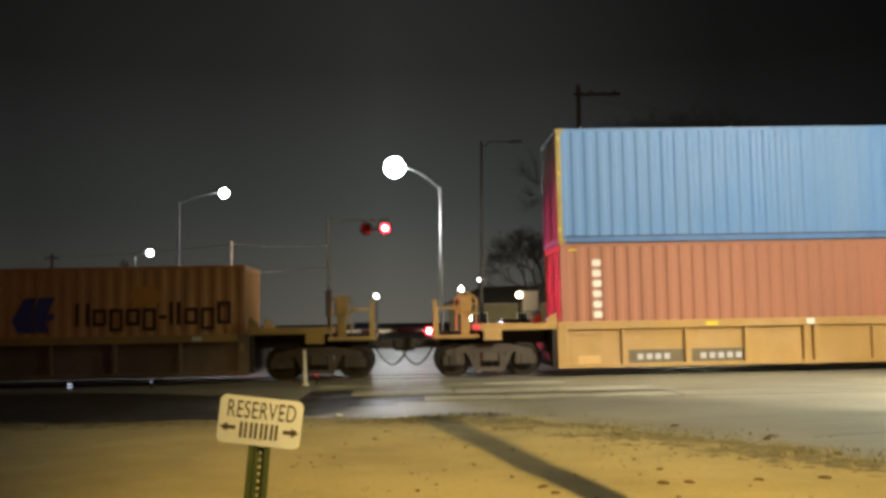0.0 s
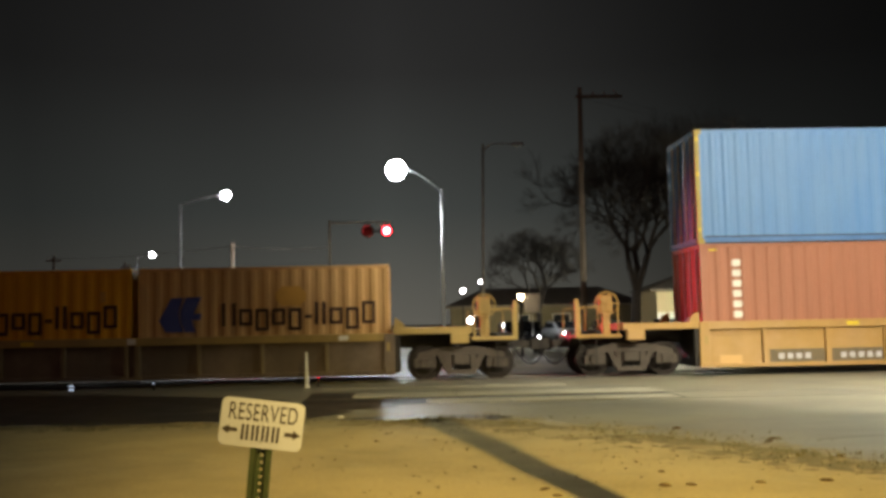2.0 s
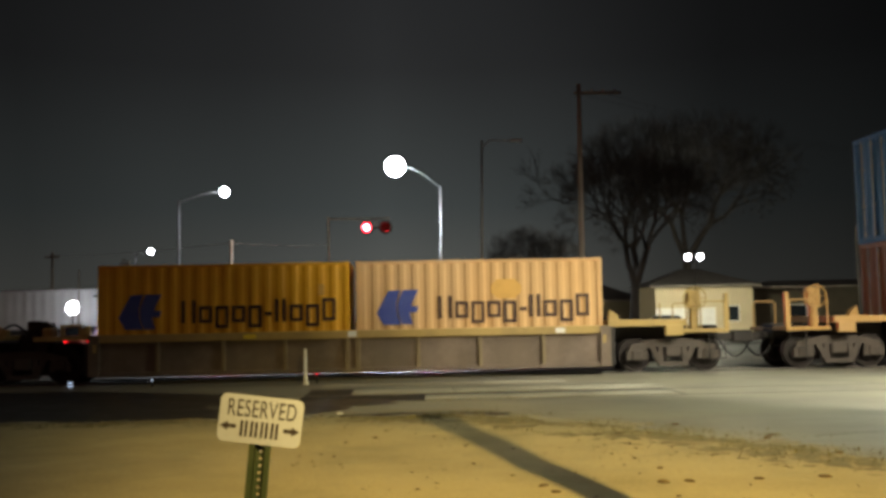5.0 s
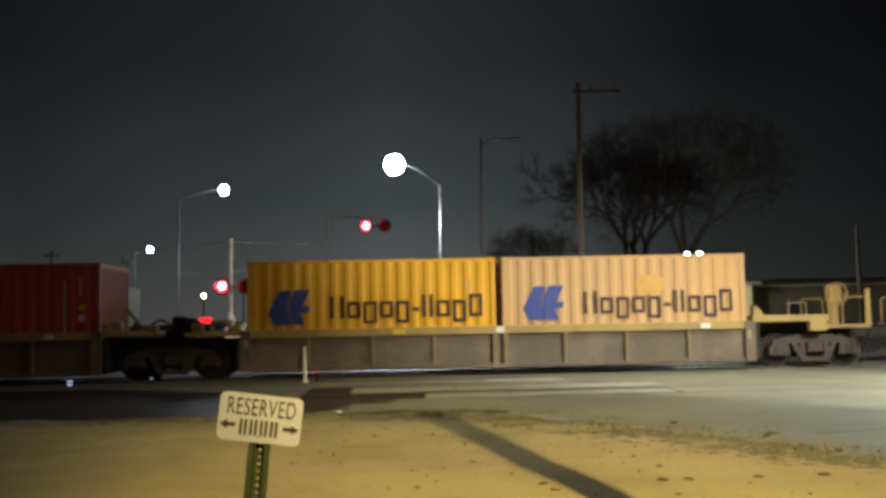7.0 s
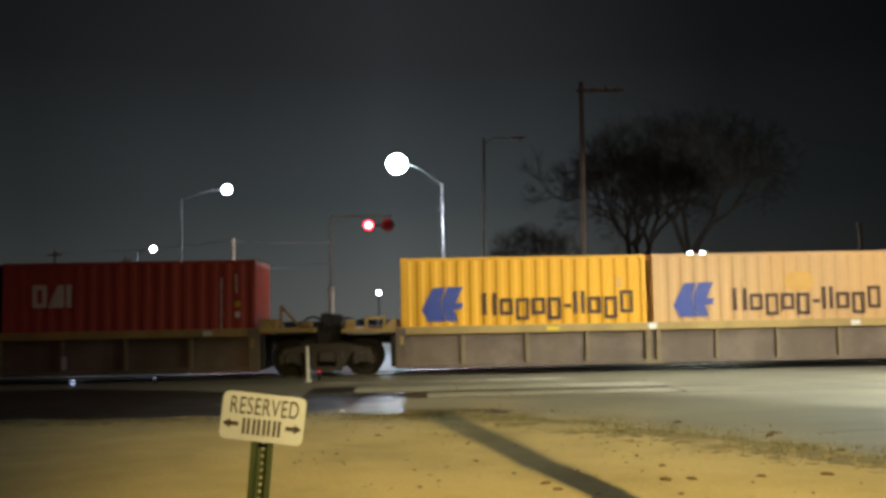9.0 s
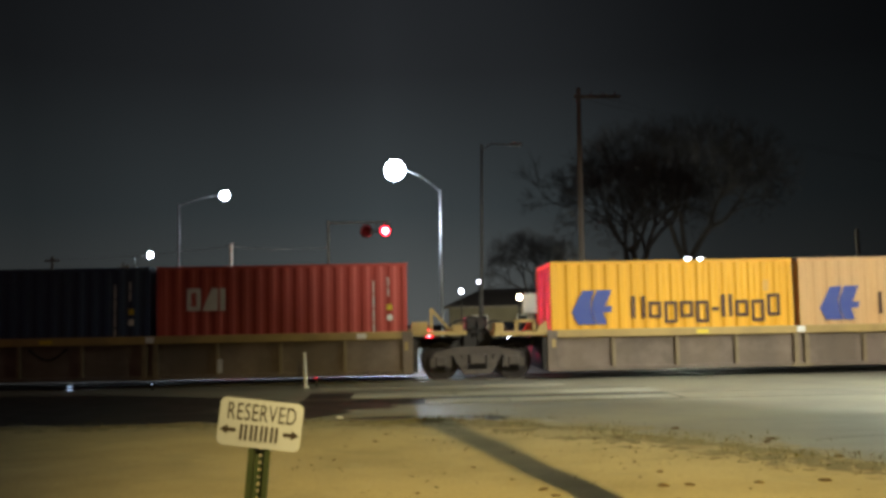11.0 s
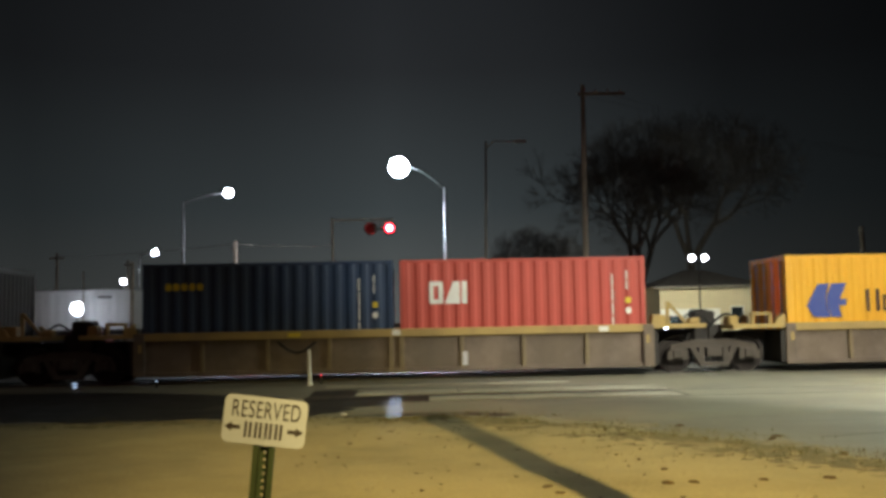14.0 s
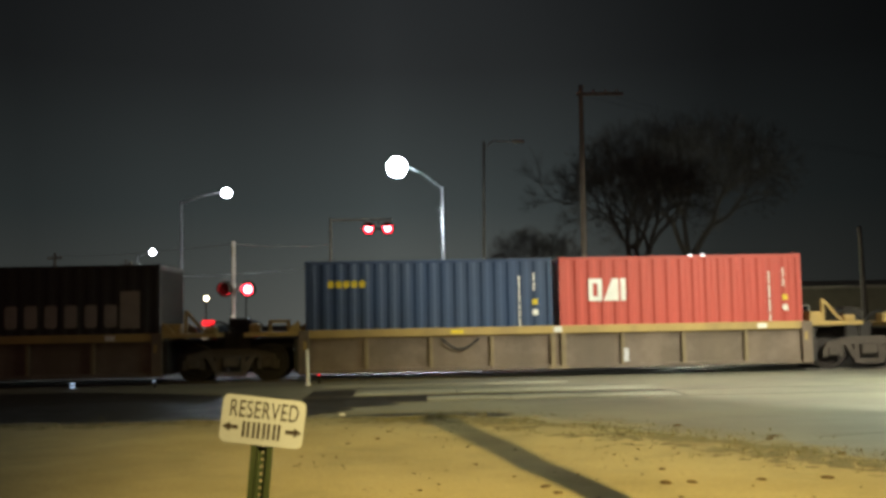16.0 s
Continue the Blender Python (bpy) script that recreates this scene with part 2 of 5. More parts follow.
M = {
    "blue_box": mottle(mat("blue_container_paint", (0.075, 0.245, 0.60), 0.5, 0, 0.10, 1.2, 0.05, 30, (0.20, 0.36, 0.60), 0.40, streak=True), (0.19, 0.33, 0.50), 0.22, 0.46, 0.70, 0.30, (1, 1, 0.5)),
    "blue_rail": mat("blue_rail_paint", (0.065, 0.200, 0.50), 0.55, 0, 0.1, 2, 0.05, 30),
    "rod_zinc": mat("bright_zinc_lock_rods", (0.55, 0.54, 0.55), 0.5, 0.1, 0.1, 4, 0.03, 40),
    "rust_box": mat("rust_orange_container_paint", (0.40, 0.168, 0.105), 0.55, 0, 0.10, 1.4, 0.05, 30, (0.33, 0.155, 0.105), 0.45, streak=True),
    "yellow_box": mat("yellow_container_paint", (0.80, 0.43, 0.012), 0.5, 0, 0.08, 1.2, 0.05, 30, (0.62, 0.32, 0.02), 0.4, streak=True),
    "faded_box": mat("faded_orange_container_paint", (0.62, 0.385, 0.155), 0.65, 0, 0.10, 1.1, 0.05, 30, (0.56, 0.40, 0.22), 0.6, streak=True),
    "red_box": mat("red_container_paint", (0.47, 0.075, 0.055), 0.5, 0, 0.08, 1.2, 0.05, 30, (0.36, 0.075, 0.05), 0.4, streak=True),
    "navy_box": mat("dark_blue_container_paint", (0.026, 0.055, 0.125), 0.5, 0, 0.10, 1.2, 0.05, 30, (0.045, 0.065, 0.10), 0.5, streak=True),
    "black_box": mat("dark_grey_container_paint", (0.030, 0.032, 0.034), 0.6, 0, 0.1, 1.2, 0.05, 30, (0.05, 0.045, 0.04), 0.4, streak=True),
    "yellow_frame": mat("weathered_yellow_frame_paint", (0.40, 0.34, 0.075), 0.6, 0, 0.2, 3, 0.1, 60, (0.28, 0.2, 0.08), 0.5),
    "car_yellow": mottle(mat("railcar_yellow_paint", (0.45, 0.275, 0.085), 0.6, 0, 0.12, 1.5, 0.06, 40, (0.30, 0.185, 0.06), 0.5, streak=True), (0.50, 0.33, 0.17), 0.8, 0.48, 0.70, 0.6),
    "car_dirty": mottle(mat("grimy_railcar_side", (0.155, 0.118, 0.083), 0.75, 0, 0.2, 1.3, 0.08, 40, (0.085, 0.072, 0.06), 0.6, streak=True), (0.24, 0.185, 0.15), 1.1, 0.50, 0.72, 0.7),
    "car_stake": mat("dusty_brown_stake_paint", (0.215, 0.165, 0.090), 0.75, 0, 0.2, 2.0, 0.08, 40, (0.12, 0.09, 0.06), 0.5),
    "car_tan": mat("dusty_tan_railcar_paint", (0.42, 0.30, 0.10), 0.7, 0, 0.15, 1.6, 0.08, 40, (0.22, 0.16, 0.08), 0.55, streak=True),
    "black_steel": mat("oily_black_steel", (0.022, 0.020, 0.018), 0.6, 0.2, 0.3, 5, 0.2, 50, (0.05, 0.04, 0.03), 0.4),
    "truck_steel": mat("brown_dusty_cast_steel", (0.070, 0.058, 0.048), 0.75, 0.1, 0.25, 4, 0.25, 40, (0.12, 0.10, 0.08), 0.5),
    "wheel_steel": mat("worn_wheel_steel", (0.022, 0.018, 0.015), 0.6, 0.4, 0.2, 5, 0.1, 40, (0.04, 0.03, 0.03), 0.5),
    "galv": mat("galvanised_steel", (0.42, 0.43, 0.42), 0.5, 0.5, 0.15, 3, 0.05, 50),
    "dull_steel": mat("dull_weathered_steel", (0.20, 0.20, 0.18), 0.8, 0.1, 0.15, 3, 0.05, 50),
    "white_paint": mat("white_paint", (0.78, 0.78, 0.74), 0.55, 0, 0.06, 3, 0.03, 50, (0.55, 0.53, 0.48), 0.4),
    "brown_ink": mat("dark_brown_lettering_paint", (0.055, 0.026, 0.016), 0.6, 0, 0.12, 4, 0.03, 40, (0.14, 0.07, 0.03), 0.35),
    "blue_ink": mat("blue_emblem_paint", (0.045, 0.075, 0.33), 0.55, 0, 0.1, 4, 0.03, 40, (0.09, 0.12, 0.30), 0.4),
    "yellow_ink": mat("yellow_lettering_paint", (0.72, 0.56, 0.03), 0.55, 0, 0.1, 4, 0.03, 40),
    "patch_ink": mat("faint_yellow_paint_patch", (0.68, 0.40, 0.09), 0.6, 0, 0.1, 2, 0.03, 40),
    "grey_ink": mat("faded_grey_lettering_paint", (0.33, 0.31, 0.27), 0.7, 0, 0.15, 4, 0.03, 40),
    "plate_black": mat("black_marking_panel_paint", (0.15, 0.12, 0.075), 0.7, 0, 0.15, 3, 0.03, 40, (0.22, 0.17, 0.09), 0.5),
    "sign_face": mat("cream_sign_face", (0.52, 0.52, 0.56), 0.45, 0, 0.05, 6, 0.02, 80, (0.44, 0.42, 0.42), 0.35),
    "sign_ink": mat("dark_sign_paint", (0.045, 0.030, 0.020), 0.6, 0, 0.2, 8, 0.03, 80),
    "post_green": mat("green_post_paint", (0.045, 0.062, 0.020), 0.55, 0.1, 0.2, 6, 0.15, 60, (0.10, 0.10, 0.04), 0.4),
    "wood_pole": mat("weathered_wood_pole", (0.20, 0.18, 0.145), 0.9, 0, 0.25, 3, 0.3, 30, (0.12, 0.10, 0.08), 0.5, streak=True),
    "leaf": mat("curled_dead_leaf", (0.095, 0.06, 0.022), 0.9, 0, 0.3, 9, 0.2, 40),
    "bark": mat("dark_bark", (0.040, 0.034, 0.028), 0.95, 0, 0.3, 4, 0.4, 25),
    "twig": mat("dry_twigs", (0.042, 0.036, 0.030), 0.95, 0, 0.3, 4, 0.1, 25),
    "stucco": mat("cream_stucco_wall", (0.58, 0.50, 0.32), 0.9, 0, 0.08, 1.0, 0.15, 40, (0.46, 0.40, 0.27), 0.4),
    "roof": mat("dark_roof_shingles", (0.045, 0.04, 0.038), 0.9, 0, 0.2, 2, 0.3, 20),
    "trailer": mat("white_trailer_sheet", (0.42, 0.43, 0.42), 0.5, 0, 0.06, 1, 0.03, 30, (0.5, 0.5, 0.5), 0.4),
    "rubber": mat("black_rubber", (0.018, 0.018, 0.018), 0.85, 0, 0.2, 6, 0.1, 50),
    "car_dark": mat("dark_car_paint", (0.03, 0.035, 0.045), 0.25, 0.3, 0.05, 3, 0, 60),
    "car_silver": mat("silver_car_paint", (0.35, 0.36, 0.37), 0.3, 0.5, 0.05, 3, 0, 60),
    "car_maroon": mat("maroon_car_paint", (0.16, 0.02, 0.02), 0.3, 0.3, 0.05, 3, 0, 60),
    "window_dark": glass("dark_window_glass"),
    "lens_dark": glass("dark_red_lens", (0.10, 0.004, 0.006), 0.2),
    "glow_white": glow("cool_white_lamp", (0.86, 0.95, 1.0), 60),
    "glow_small": glow("white_lamp", (0.95, 0.97, 1.0), 18),
    "glow_blue": glow("pale_blue_glint", (0.62, 0.78, 1.0), 0.75),
    "glow_warm": glow("warm_lamp", (1.0, 0.80, 0.45), 26),
    "glow_window": glow("lit_window", (1.0, 0.92, 0.66), 1.6),
    "glow_red": glow("lit_red_signal_lens", (1.0, 0.010, 0.024), 9),
    "glow_bulb": glow("lit_red_signal_bulb", (1.0, 0.22, 0.24), 22),
    "glow_tail": glow("tail_light", (1.0, 0.015, 0.02), 1.6),
}

# ---- building helpers ----
TURN = 2.30  # degrees by which the track turns from the picture's plane
ORIGIN = Vector((0.0, 23.18, 0.0))
ALONG = Vector((math.cos(radians(TURN)), math.sin(radians(TURN)), 0))
ACROSS = Vector((-math.sin(radians(TURN)), math.cos(radians(TURN)), 0))
MID = 1.22  # the train's middle line behind the face of its boxes
RAIL = 0.03


def track(s, y=0.0, z=0.0, turn=0.0):
    """A pose s metres along the track and y metres behind the faces of the boxes."""
    p = ORIGIN + ALONG * s + ACROSS * y
    return pose(p.x, p.y, z, 0, 0, TURN + turn)


def travel(t):
    """How far the train has gone."""
    return 1.7196 * t + 0.004964 * t ** 2 + 0.0001746 * t ** 3


def part(name, bm, material, parent, label="", smooth=False):
    me = bpy.data.meshes.new(name)
    bm.normal_update()
    bm.to_mesh(me)
    bm.free()
    me.materials.append(material)
    if smooth:
        me.polygons.foreach_set("use_smooth", [True] * len(me.polygons))
        me.update()
    ob = new(name, me)
    if parent:
        ob.parent = parent
    if label:
        ob["label"] = label
    return ob


def thing(name, m, label, category, group="", kind=""):
    ob = new(name)
    ob.empty_display_size = 0.3
    ob.matrix_basis = m
    return tagged(ob, label, category, group, kind)


def box(bm, x0, x1, y0, y1, z0, z1, bevel=0.0, m=None):
    r = bmesh.ops.create_cube(bm, size=1.0)
    vs = r["verts"]
    for v in vs:
        v.co = Vector(((v.co.x + 0.5) * (x1 - x0) + x0, (v.co.y + 0.5) * (y1 - y0) + y0, (v.co.z + 0.5) * (z1 - z0) + z0))
    if bevel:
        es = list({e for v in vs for e in v.link_edges})
        vs = bmesh.ops.bevel(bm, geom=es, offset=bevel, segments=1, affect="EDGES")["verts"]
    if m is not None:
        bmesh.ops.transform(bm, matrix=m, verts=list(set(vs)))
    return bm


def B(*boxes, bevel=0.0):
    bm = bmesh.new()
    for b in boxes:
        box(bm, *b[:6], bevel if len(b) < 7 else b[6])
    return bm


def prism(bm, pts, y0, y1):
    """A flat shape of (x, z) points drawn out from y0 to y1."""
    a = [bm.verts.new((x, y0, z)) for x, z in pts]
    b = [bm.verts.new((x, y1, z)) for x, z in pts]
    bm.faces.new(a)
    bm.faces.new(b[::-1])
    for i in range(len(pts)):
        j = (i + 1) % len(pts)
        bm.faces.new((a[j], a[i], b[i], b[j]))
    return bm


def tube(bm, p, q, r0, r1=None, n=8, caps=True):
    p, q = Vector(p), Vector(q)
    r1 = r0 if r1 is None else r1
    d = (q - p).normalized()
    u = d.orthogonal().normalized()
    w = d.cross(u)
    ra = [bm.verts.new(p + (u * math.cos(a) + w * math.sin(a)) * r0) for a in [2 * math.pi * i / n for i in range(n)]]
    rb = [bm.verts.new(q + (u * math.cos(a) + w * math.sin(a)) * r1) for a in [2 * math.pi * i / n for i in range(n)]]
    for i in range(n):
        bm.faces.new((ra[i], ra[(i + 1) % n], rb[(i + 1) % n], rb[i]))
    if caps:
        bm.faces.new(ra[::-1])
        bm.faces.new(rb)
    return bm


def path_tube(bm, pts, r, n=8):
    """One bent pipe along the points."""
    pts = [Vector(p) for p in pts]
    rings, u = [], None
    for i, p in enumerate(pts):
        d = (pts[min(i + 1, len(pts) - 1)] - pts[max(i - 1, 0)]).normalized()
        u = d.orthogonal().normalized() if u is None else (u - d * u.dot(d)).normalized()
        w = d.cross(u)
        rings.append([bm.verts.new(p + (u * math.cos(a) + w * math.sin(a)) * r) for a in [6.28319 * k / n for k in range(n)]])
    for a, b in zip(rings, rings[1:]):
        for i in range(n):
            bm.faces.new((a[i], a[(i + 1) % n], b[(i + 1) % n], b[i]))
    bm.faces.new(rings[0][::-1])
    bm.faces.new(rings[-1])
    return bm


def spin(bm, profile, axis="y", n=24):
    """A solid of (radius, offset) points turned round an axis."""
    rings = []
    for r, o in profile:
        ring = []
        for i in range(n):
            a = 2 * math.pi * i / n
            c, s = r * math.cos(a), r * math.sin(a)
            ring.append(bm.verts.new((c, o, s) if axis == "y" else (c, s, o) if axis == "z" else (o, c, s)))
        rings.append(ring)
    for a, b in zip(rings, rings[1:]):
        for i in range(n):
            bm.faces.new((a[i], a[(i + 1) % n], b[(i + 1) % n], b[i]))
    if profile[0][0] > 1e-4:
        bm.faces.new(rings[0])
    if profile[-1][0] > 1e-4:
        bm.faces.new(rings[-1][::-1])
    bmesh.ops.recalc_face_normals(bm, faces=bm.faces)
    return bm


def shift(bm, x=0, y=0, z=0):
    bmesh.ops.translate(bm, vec=(x, y, z), verts=bm.verts)
    return bm


MOVING = []  # every thing of the train, with the place at which it stands at the start
ROLLING = []  # every wheelset, with its pose on its truck and its radius

# ---- ground ----


def dirt_edge(x):
    return 14.0 + 0.30 * noise.noise((x * 0.9, 3.1, 0)) + 0.12 * noise.noise((x * 4, 1.1, 0)) - (0.55 * x + 0.16 * x * x if x > 0 else 0)


def dirt_z(x, y):
    fade = min(1.0, max(0.0, (dirt_edge(x) - y) / 1.6))
    return 0.010 + fade * (0.018 + 0.020 * noise.noise((x * 0.7, y * 0.7, 0)) + 0.007 * noise.noise((x * 4.0, y * 4.0, 2)))


def build_ground():
    g = part("ground", B((-700, 700, -300, 1500, -0.5, -0.03)), mat("dark_dry_earth", (0.05, 0.045, 0.035), 0.95, 0, 0.3, 0.4, 0.3, 8), None)
    tagged(g, "dark bare earth reaching to the horizon", "ground", kind="structure")
    # road beside and across the track
    asphalt = mat("worn_grey_asphalt", (0.225, 0.213, 0.160), 0.54, 0, 0.30, 0.35, 0.25, 45, (0.12, 0.116, 0.108), 0.8)
    bm = bmesh.new()
    box(bm, -120, 120, -42, 20, -0.4, 0.0)
    bm.transform(track(0, 0, 0))
    mottle(asphalt, (0.275, 0.270, 0.235), 0.5, 0.50, 0.70, 0.6, (0.45, 1.6, 1))
    edge_dust(asphalt, (0.200, 0.172, 0.085), -1.7, 0.1, 0.75)
    r = tagged(part("road", bm, asphalt, None), "worn grey asphalt road beside the rails, stained and patched", "road", kind="structure")
    bm = bmesh.new()
    box(bm, -9.0, 6.0, 20.0, 300, -0.4, -0.004)
    tagged(part("street", bm.copy(), asphalt, None), "grey asphalt street running away behind the railway", "street", kind="structure").matrix_basis = track(0, 0, 0)
    # yard of pale dirt in front
    bm = bmesh.new()
    nx, ny = 130, 90
    rows = []
    for j in range(ny + 1):
        row = []
        for i in range(nx + 1):
            x = -13 + 22 * i / nx
            y1 = max(-4.0, dirt_edge(x))
            f = j / ny
            y = -22 + (y1 + 22) * (1 - (1 - f) ** 2.2)
            row.append(bm.verts.new((x, y, dirt_z(x, y))))
        rows.append(row)
    for j in range(ny):
        for i in range(nx):
            bm.faces.new((rows[j][i], rows[j][i + 1], rows[j + 1][i + 1], rows[j + 1][i]))
    dirt = mat("pale_sandy_dirt", (0.37, 0.295, 0.135), 0.95, 0, 0.30, 0.7, 0.6, 28, (0.23, 0.185, 0.08), 0.75)
    mottle(dirt, (0.175, 0.150, 0.062), 1.3, 0.54, 0.74, 0.65)
    mottle(dirt, (0.40, 0.335, 0.175), 2.6, 0.55, 0.75, 0.6)
    edge_dust(dirt, (0.200, 0.172, 0.085), 2.0, 0.1, 0.75)
    tagged(part("yard", bm, dirt, None, smooth=True), "pale sandy dirt yard scattered with dead leaves", "dirt yard", kind="structure")
    rnd = random.Random(5)
    # dry grass and leaves along the yard's far edge
    bm = bmesh.new()
    for k in range(6500):
        x = rnd.uniform(-1.0, 7.0) if k % 5 else rnd.uniform(-12, 0)
        y = dirt_edge(x) - rnd.gauss(0.55, 0.75) * (0.4 + min(1, max(0, x) * 0.6)) - rnd.choice((0, 0, 0.25)) * rnd.random()
        if noise.noise((x * 1.1, y * 1.1, 7)) < -0.05:
            continue
        h, a, w = rnd.uniform(0.012, 0.05), rnd.uniform(0, 6.28), rnd.uniform(0.004, 0.010)
        dx, dy = math.cos(a), math.sin(a)
        l = rnd.uniform(-0.04, 0.04)
        v = [bm.verts.new((x - dy * w, y + dx * w, 0.012)), bm.verts.new((x + dy * w, y - dx * w, 0.012)), bm.verts.new((x + dx * l, y + dy * l, 0.016 + h))]
        bm.faces.new(v)
    tagged(part("dry_grass", bm, mat("dry_olive_grass", (0.13, 0.115, 0.045), 0.95, 0, 0.3, 2, 0, 20), None), "thin dry olive grass along the edge of the yard", "grass", kind="stuff")
    bm = bmesh.new()
    for k in range(950):
        x = rnd.uniform(-1.5, 7) if k % 6 else rnd.uniform(-6, 0)
        y = rnd.uniform(4, dirt_edge(x)) if k % 3 else dirt_edge(x) - abs(rnd.gauss(0, 0.6))
        if noise.noise((x * 0.8, y * 0.8, 17)) < 0.02 and k % 4:
            continue
        s, a = rnd.uniform(0.012, 0.035), rnd.uniform(0, 6.28)
        z = dirt_z(x, y) + 0.004
        n = 5
        pts = []
        for i in range(n):
            t = a + 6.283 * i / n
            r = s * rnd.uniform(0.6, 1.3) * (1.0 if i % 2 else 0.7)
            pts.append(bm.verts.new((x + r * math.cos(t), y + r * math.sin(t) * 0.8, z + rnd.uniform(0, 0.018))))
        bm.faces.new(pts)
    tagged(part("leaf_litter", bm, mat("dead_brown_leaves", (0.10, 0.065, 0.025), 0.9, 0, 0.3, 9, 0, 30), None), "dead brown leaves scattered over the dirt", "leaves", kind="stuff")
    # worn tufts and sandy drifts that break up the edge
    for name, colour, count, lo, hi, label, cat in (("weed_patch", (0.150, 0.122, 0.048), 1700, -0.45, 2.1, "low brown weeds matted into the dirt", "weeds"),
                                                    ("soil_patch", (0.25, 0.195, 0.082), 420, -0.2, 2.2, "darker damp soil showing through the dirt", "soil"),
                                                    ("sand_drift", (0.25, 0.215, 0.135), 900, -0.9, 0.05, "thin pale sand drifted over the paving", "sand")):
        bm = bmesh.new()
        for k in range(count):
            x = rnd.uniform(-0.5, 6.5) if k % 4 else rnd.uniform(-9, 0)
            off = rnd.triangular(lo, hi, 0.25)
            y = dirt_edge(x) - off * (0.5 + 0.5 * min(1, max(0, x)))
            if noise.noise((x * 0.8, y * 0.8, 23)) < -0.15:
                continue
            s = rnd.uniform(0.015, 0.075) * (1.0 if rnd.random() < 0.85 else 1.9) * (1.0 if name == "weed_patch" else 1.8)
            z = (max(0.0, dirt_z(x, y)) if off > 0 else 0.002) + (0.008 if name == "weed_patch" else 0.004) + rnd.uniform(0, 0.003)
            ring = []
            for i in range(9):
                a = 6.283 * i / 9
                r = s * rnd.uniform(0.55, 1.25)
                ring.append(bm.verts.new((x + 1.5 * r * math.cos(a), y + r * math.sin(a), z - 0.006)))
            c = bm.verts.new((x, y, z))
            for i in range(9):
                bm.faces.new((ring[i], ring[(i + 1) % 9], c))
        tagged(part(name, bm, mat(name + "_soil", colour, 0.95, 0, 0.3, 5, 0.3, 40), None), label, cat, kind="stuff")
    # clods and curled leaves that lie singly on the dirt
    for x, y, s, white in ((0.79, 7.82, 0.09, 0), (1.79, 7.92, 0.085, 0), (2.02, 7.94, 0.08, 0), (3.16, 8.02, 0.10, 0), (3.62, 10.75, 0.10, 0), (2.93, 12.2, 0.09, 0), (2.04, 11.3, 0.07, 0),
                           (3.75, 11.0, 0.09, 0), (2.41, 11.3, 0.06, 0), (1.93, 8.65, 0.06, 0), (0.86, 7.55, 0.07, 0), (-0.82, 11.2, 0.06, 0), (2.60, 7.98, 0.07, 0), (-1.6, 14.5, 0.09, 1), (3.9, 9.5, 0.09, 0), (-0.1, 13.5, 0.08, 0)):
        bm = bmesh.new()
        bmesh.ops.create_icosphere(bm, subdivisions=2, radius=0.6)
        for v in bm.verts:
            k = 1 + 0.45 * noise.noise(v.co * 1.7 + Vector((x * 9, y * 7, 0)))
            v.co = Vector((v.co.x * s * k, v.co.y * s * 0.5 * k, max(-0.2, v.co.z) * s * 0.35 * k))
        ob = part("paper_scrap" if white else "leaf_clump", bm, M["white_paint"] if white else M["leaf"], None)
        ob.matrix_basis = pose(x, y, dirt_z(x, y) + 0.004, 0, 0, rnd.uniform(-40, 40))
        tagged(ob, "crumpled pale scrap of paper on the paving" if white else "small clump of dead brown leaves on the dirt", "litter" if white else "leaves", "" if white else "leaf clumps")
    # a crack in the paving
    bm = bmesh.new()
    last = None
    for i in range(26):
        x = 4.2 + i * 0.14
        y = 10.9 + i * 0.05 + 0.08 * noise.noise((x * 3, 0, 0))
        w = 0.016 + 0.008 * noise.noise((x * 5, 4, 0))
        cur = (bm.verts.new((x, y - w, 0.004)), bm.verts.new((x, y + w, 0.004)))
        if last:
            bm.faces.new((last[0], cur[0], cur[1], last[1]))
        last = cur
    tagged(part("paving_crack", bm, M["black_steel"], None), "dark tarred crack across the paving", "crack", kind="structure")
    # tar patches on the road; the wide left ones are the shade, painted black
    bm = bmesh.new()
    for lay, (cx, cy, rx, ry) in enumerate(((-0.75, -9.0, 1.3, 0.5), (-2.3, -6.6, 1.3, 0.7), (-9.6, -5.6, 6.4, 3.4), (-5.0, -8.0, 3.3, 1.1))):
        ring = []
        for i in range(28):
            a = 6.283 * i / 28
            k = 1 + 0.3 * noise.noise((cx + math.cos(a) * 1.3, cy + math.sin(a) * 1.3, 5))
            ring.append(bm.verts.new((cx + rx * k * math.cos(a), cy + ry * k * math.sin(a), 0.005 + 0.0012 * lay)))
        bm.faces.new(ring)
    ob = part("tar_and_shade", bm, mat("black_tar_and_shade", (0.028, 0.026, 0.024), 0.45, 0, 0.2, 2, 0.1, 40), None)
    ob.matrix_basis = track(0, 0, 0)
    tagged(ob, "black damp tar patches on the road, the wide left ones painted shade", "tar patch", kind="structure")


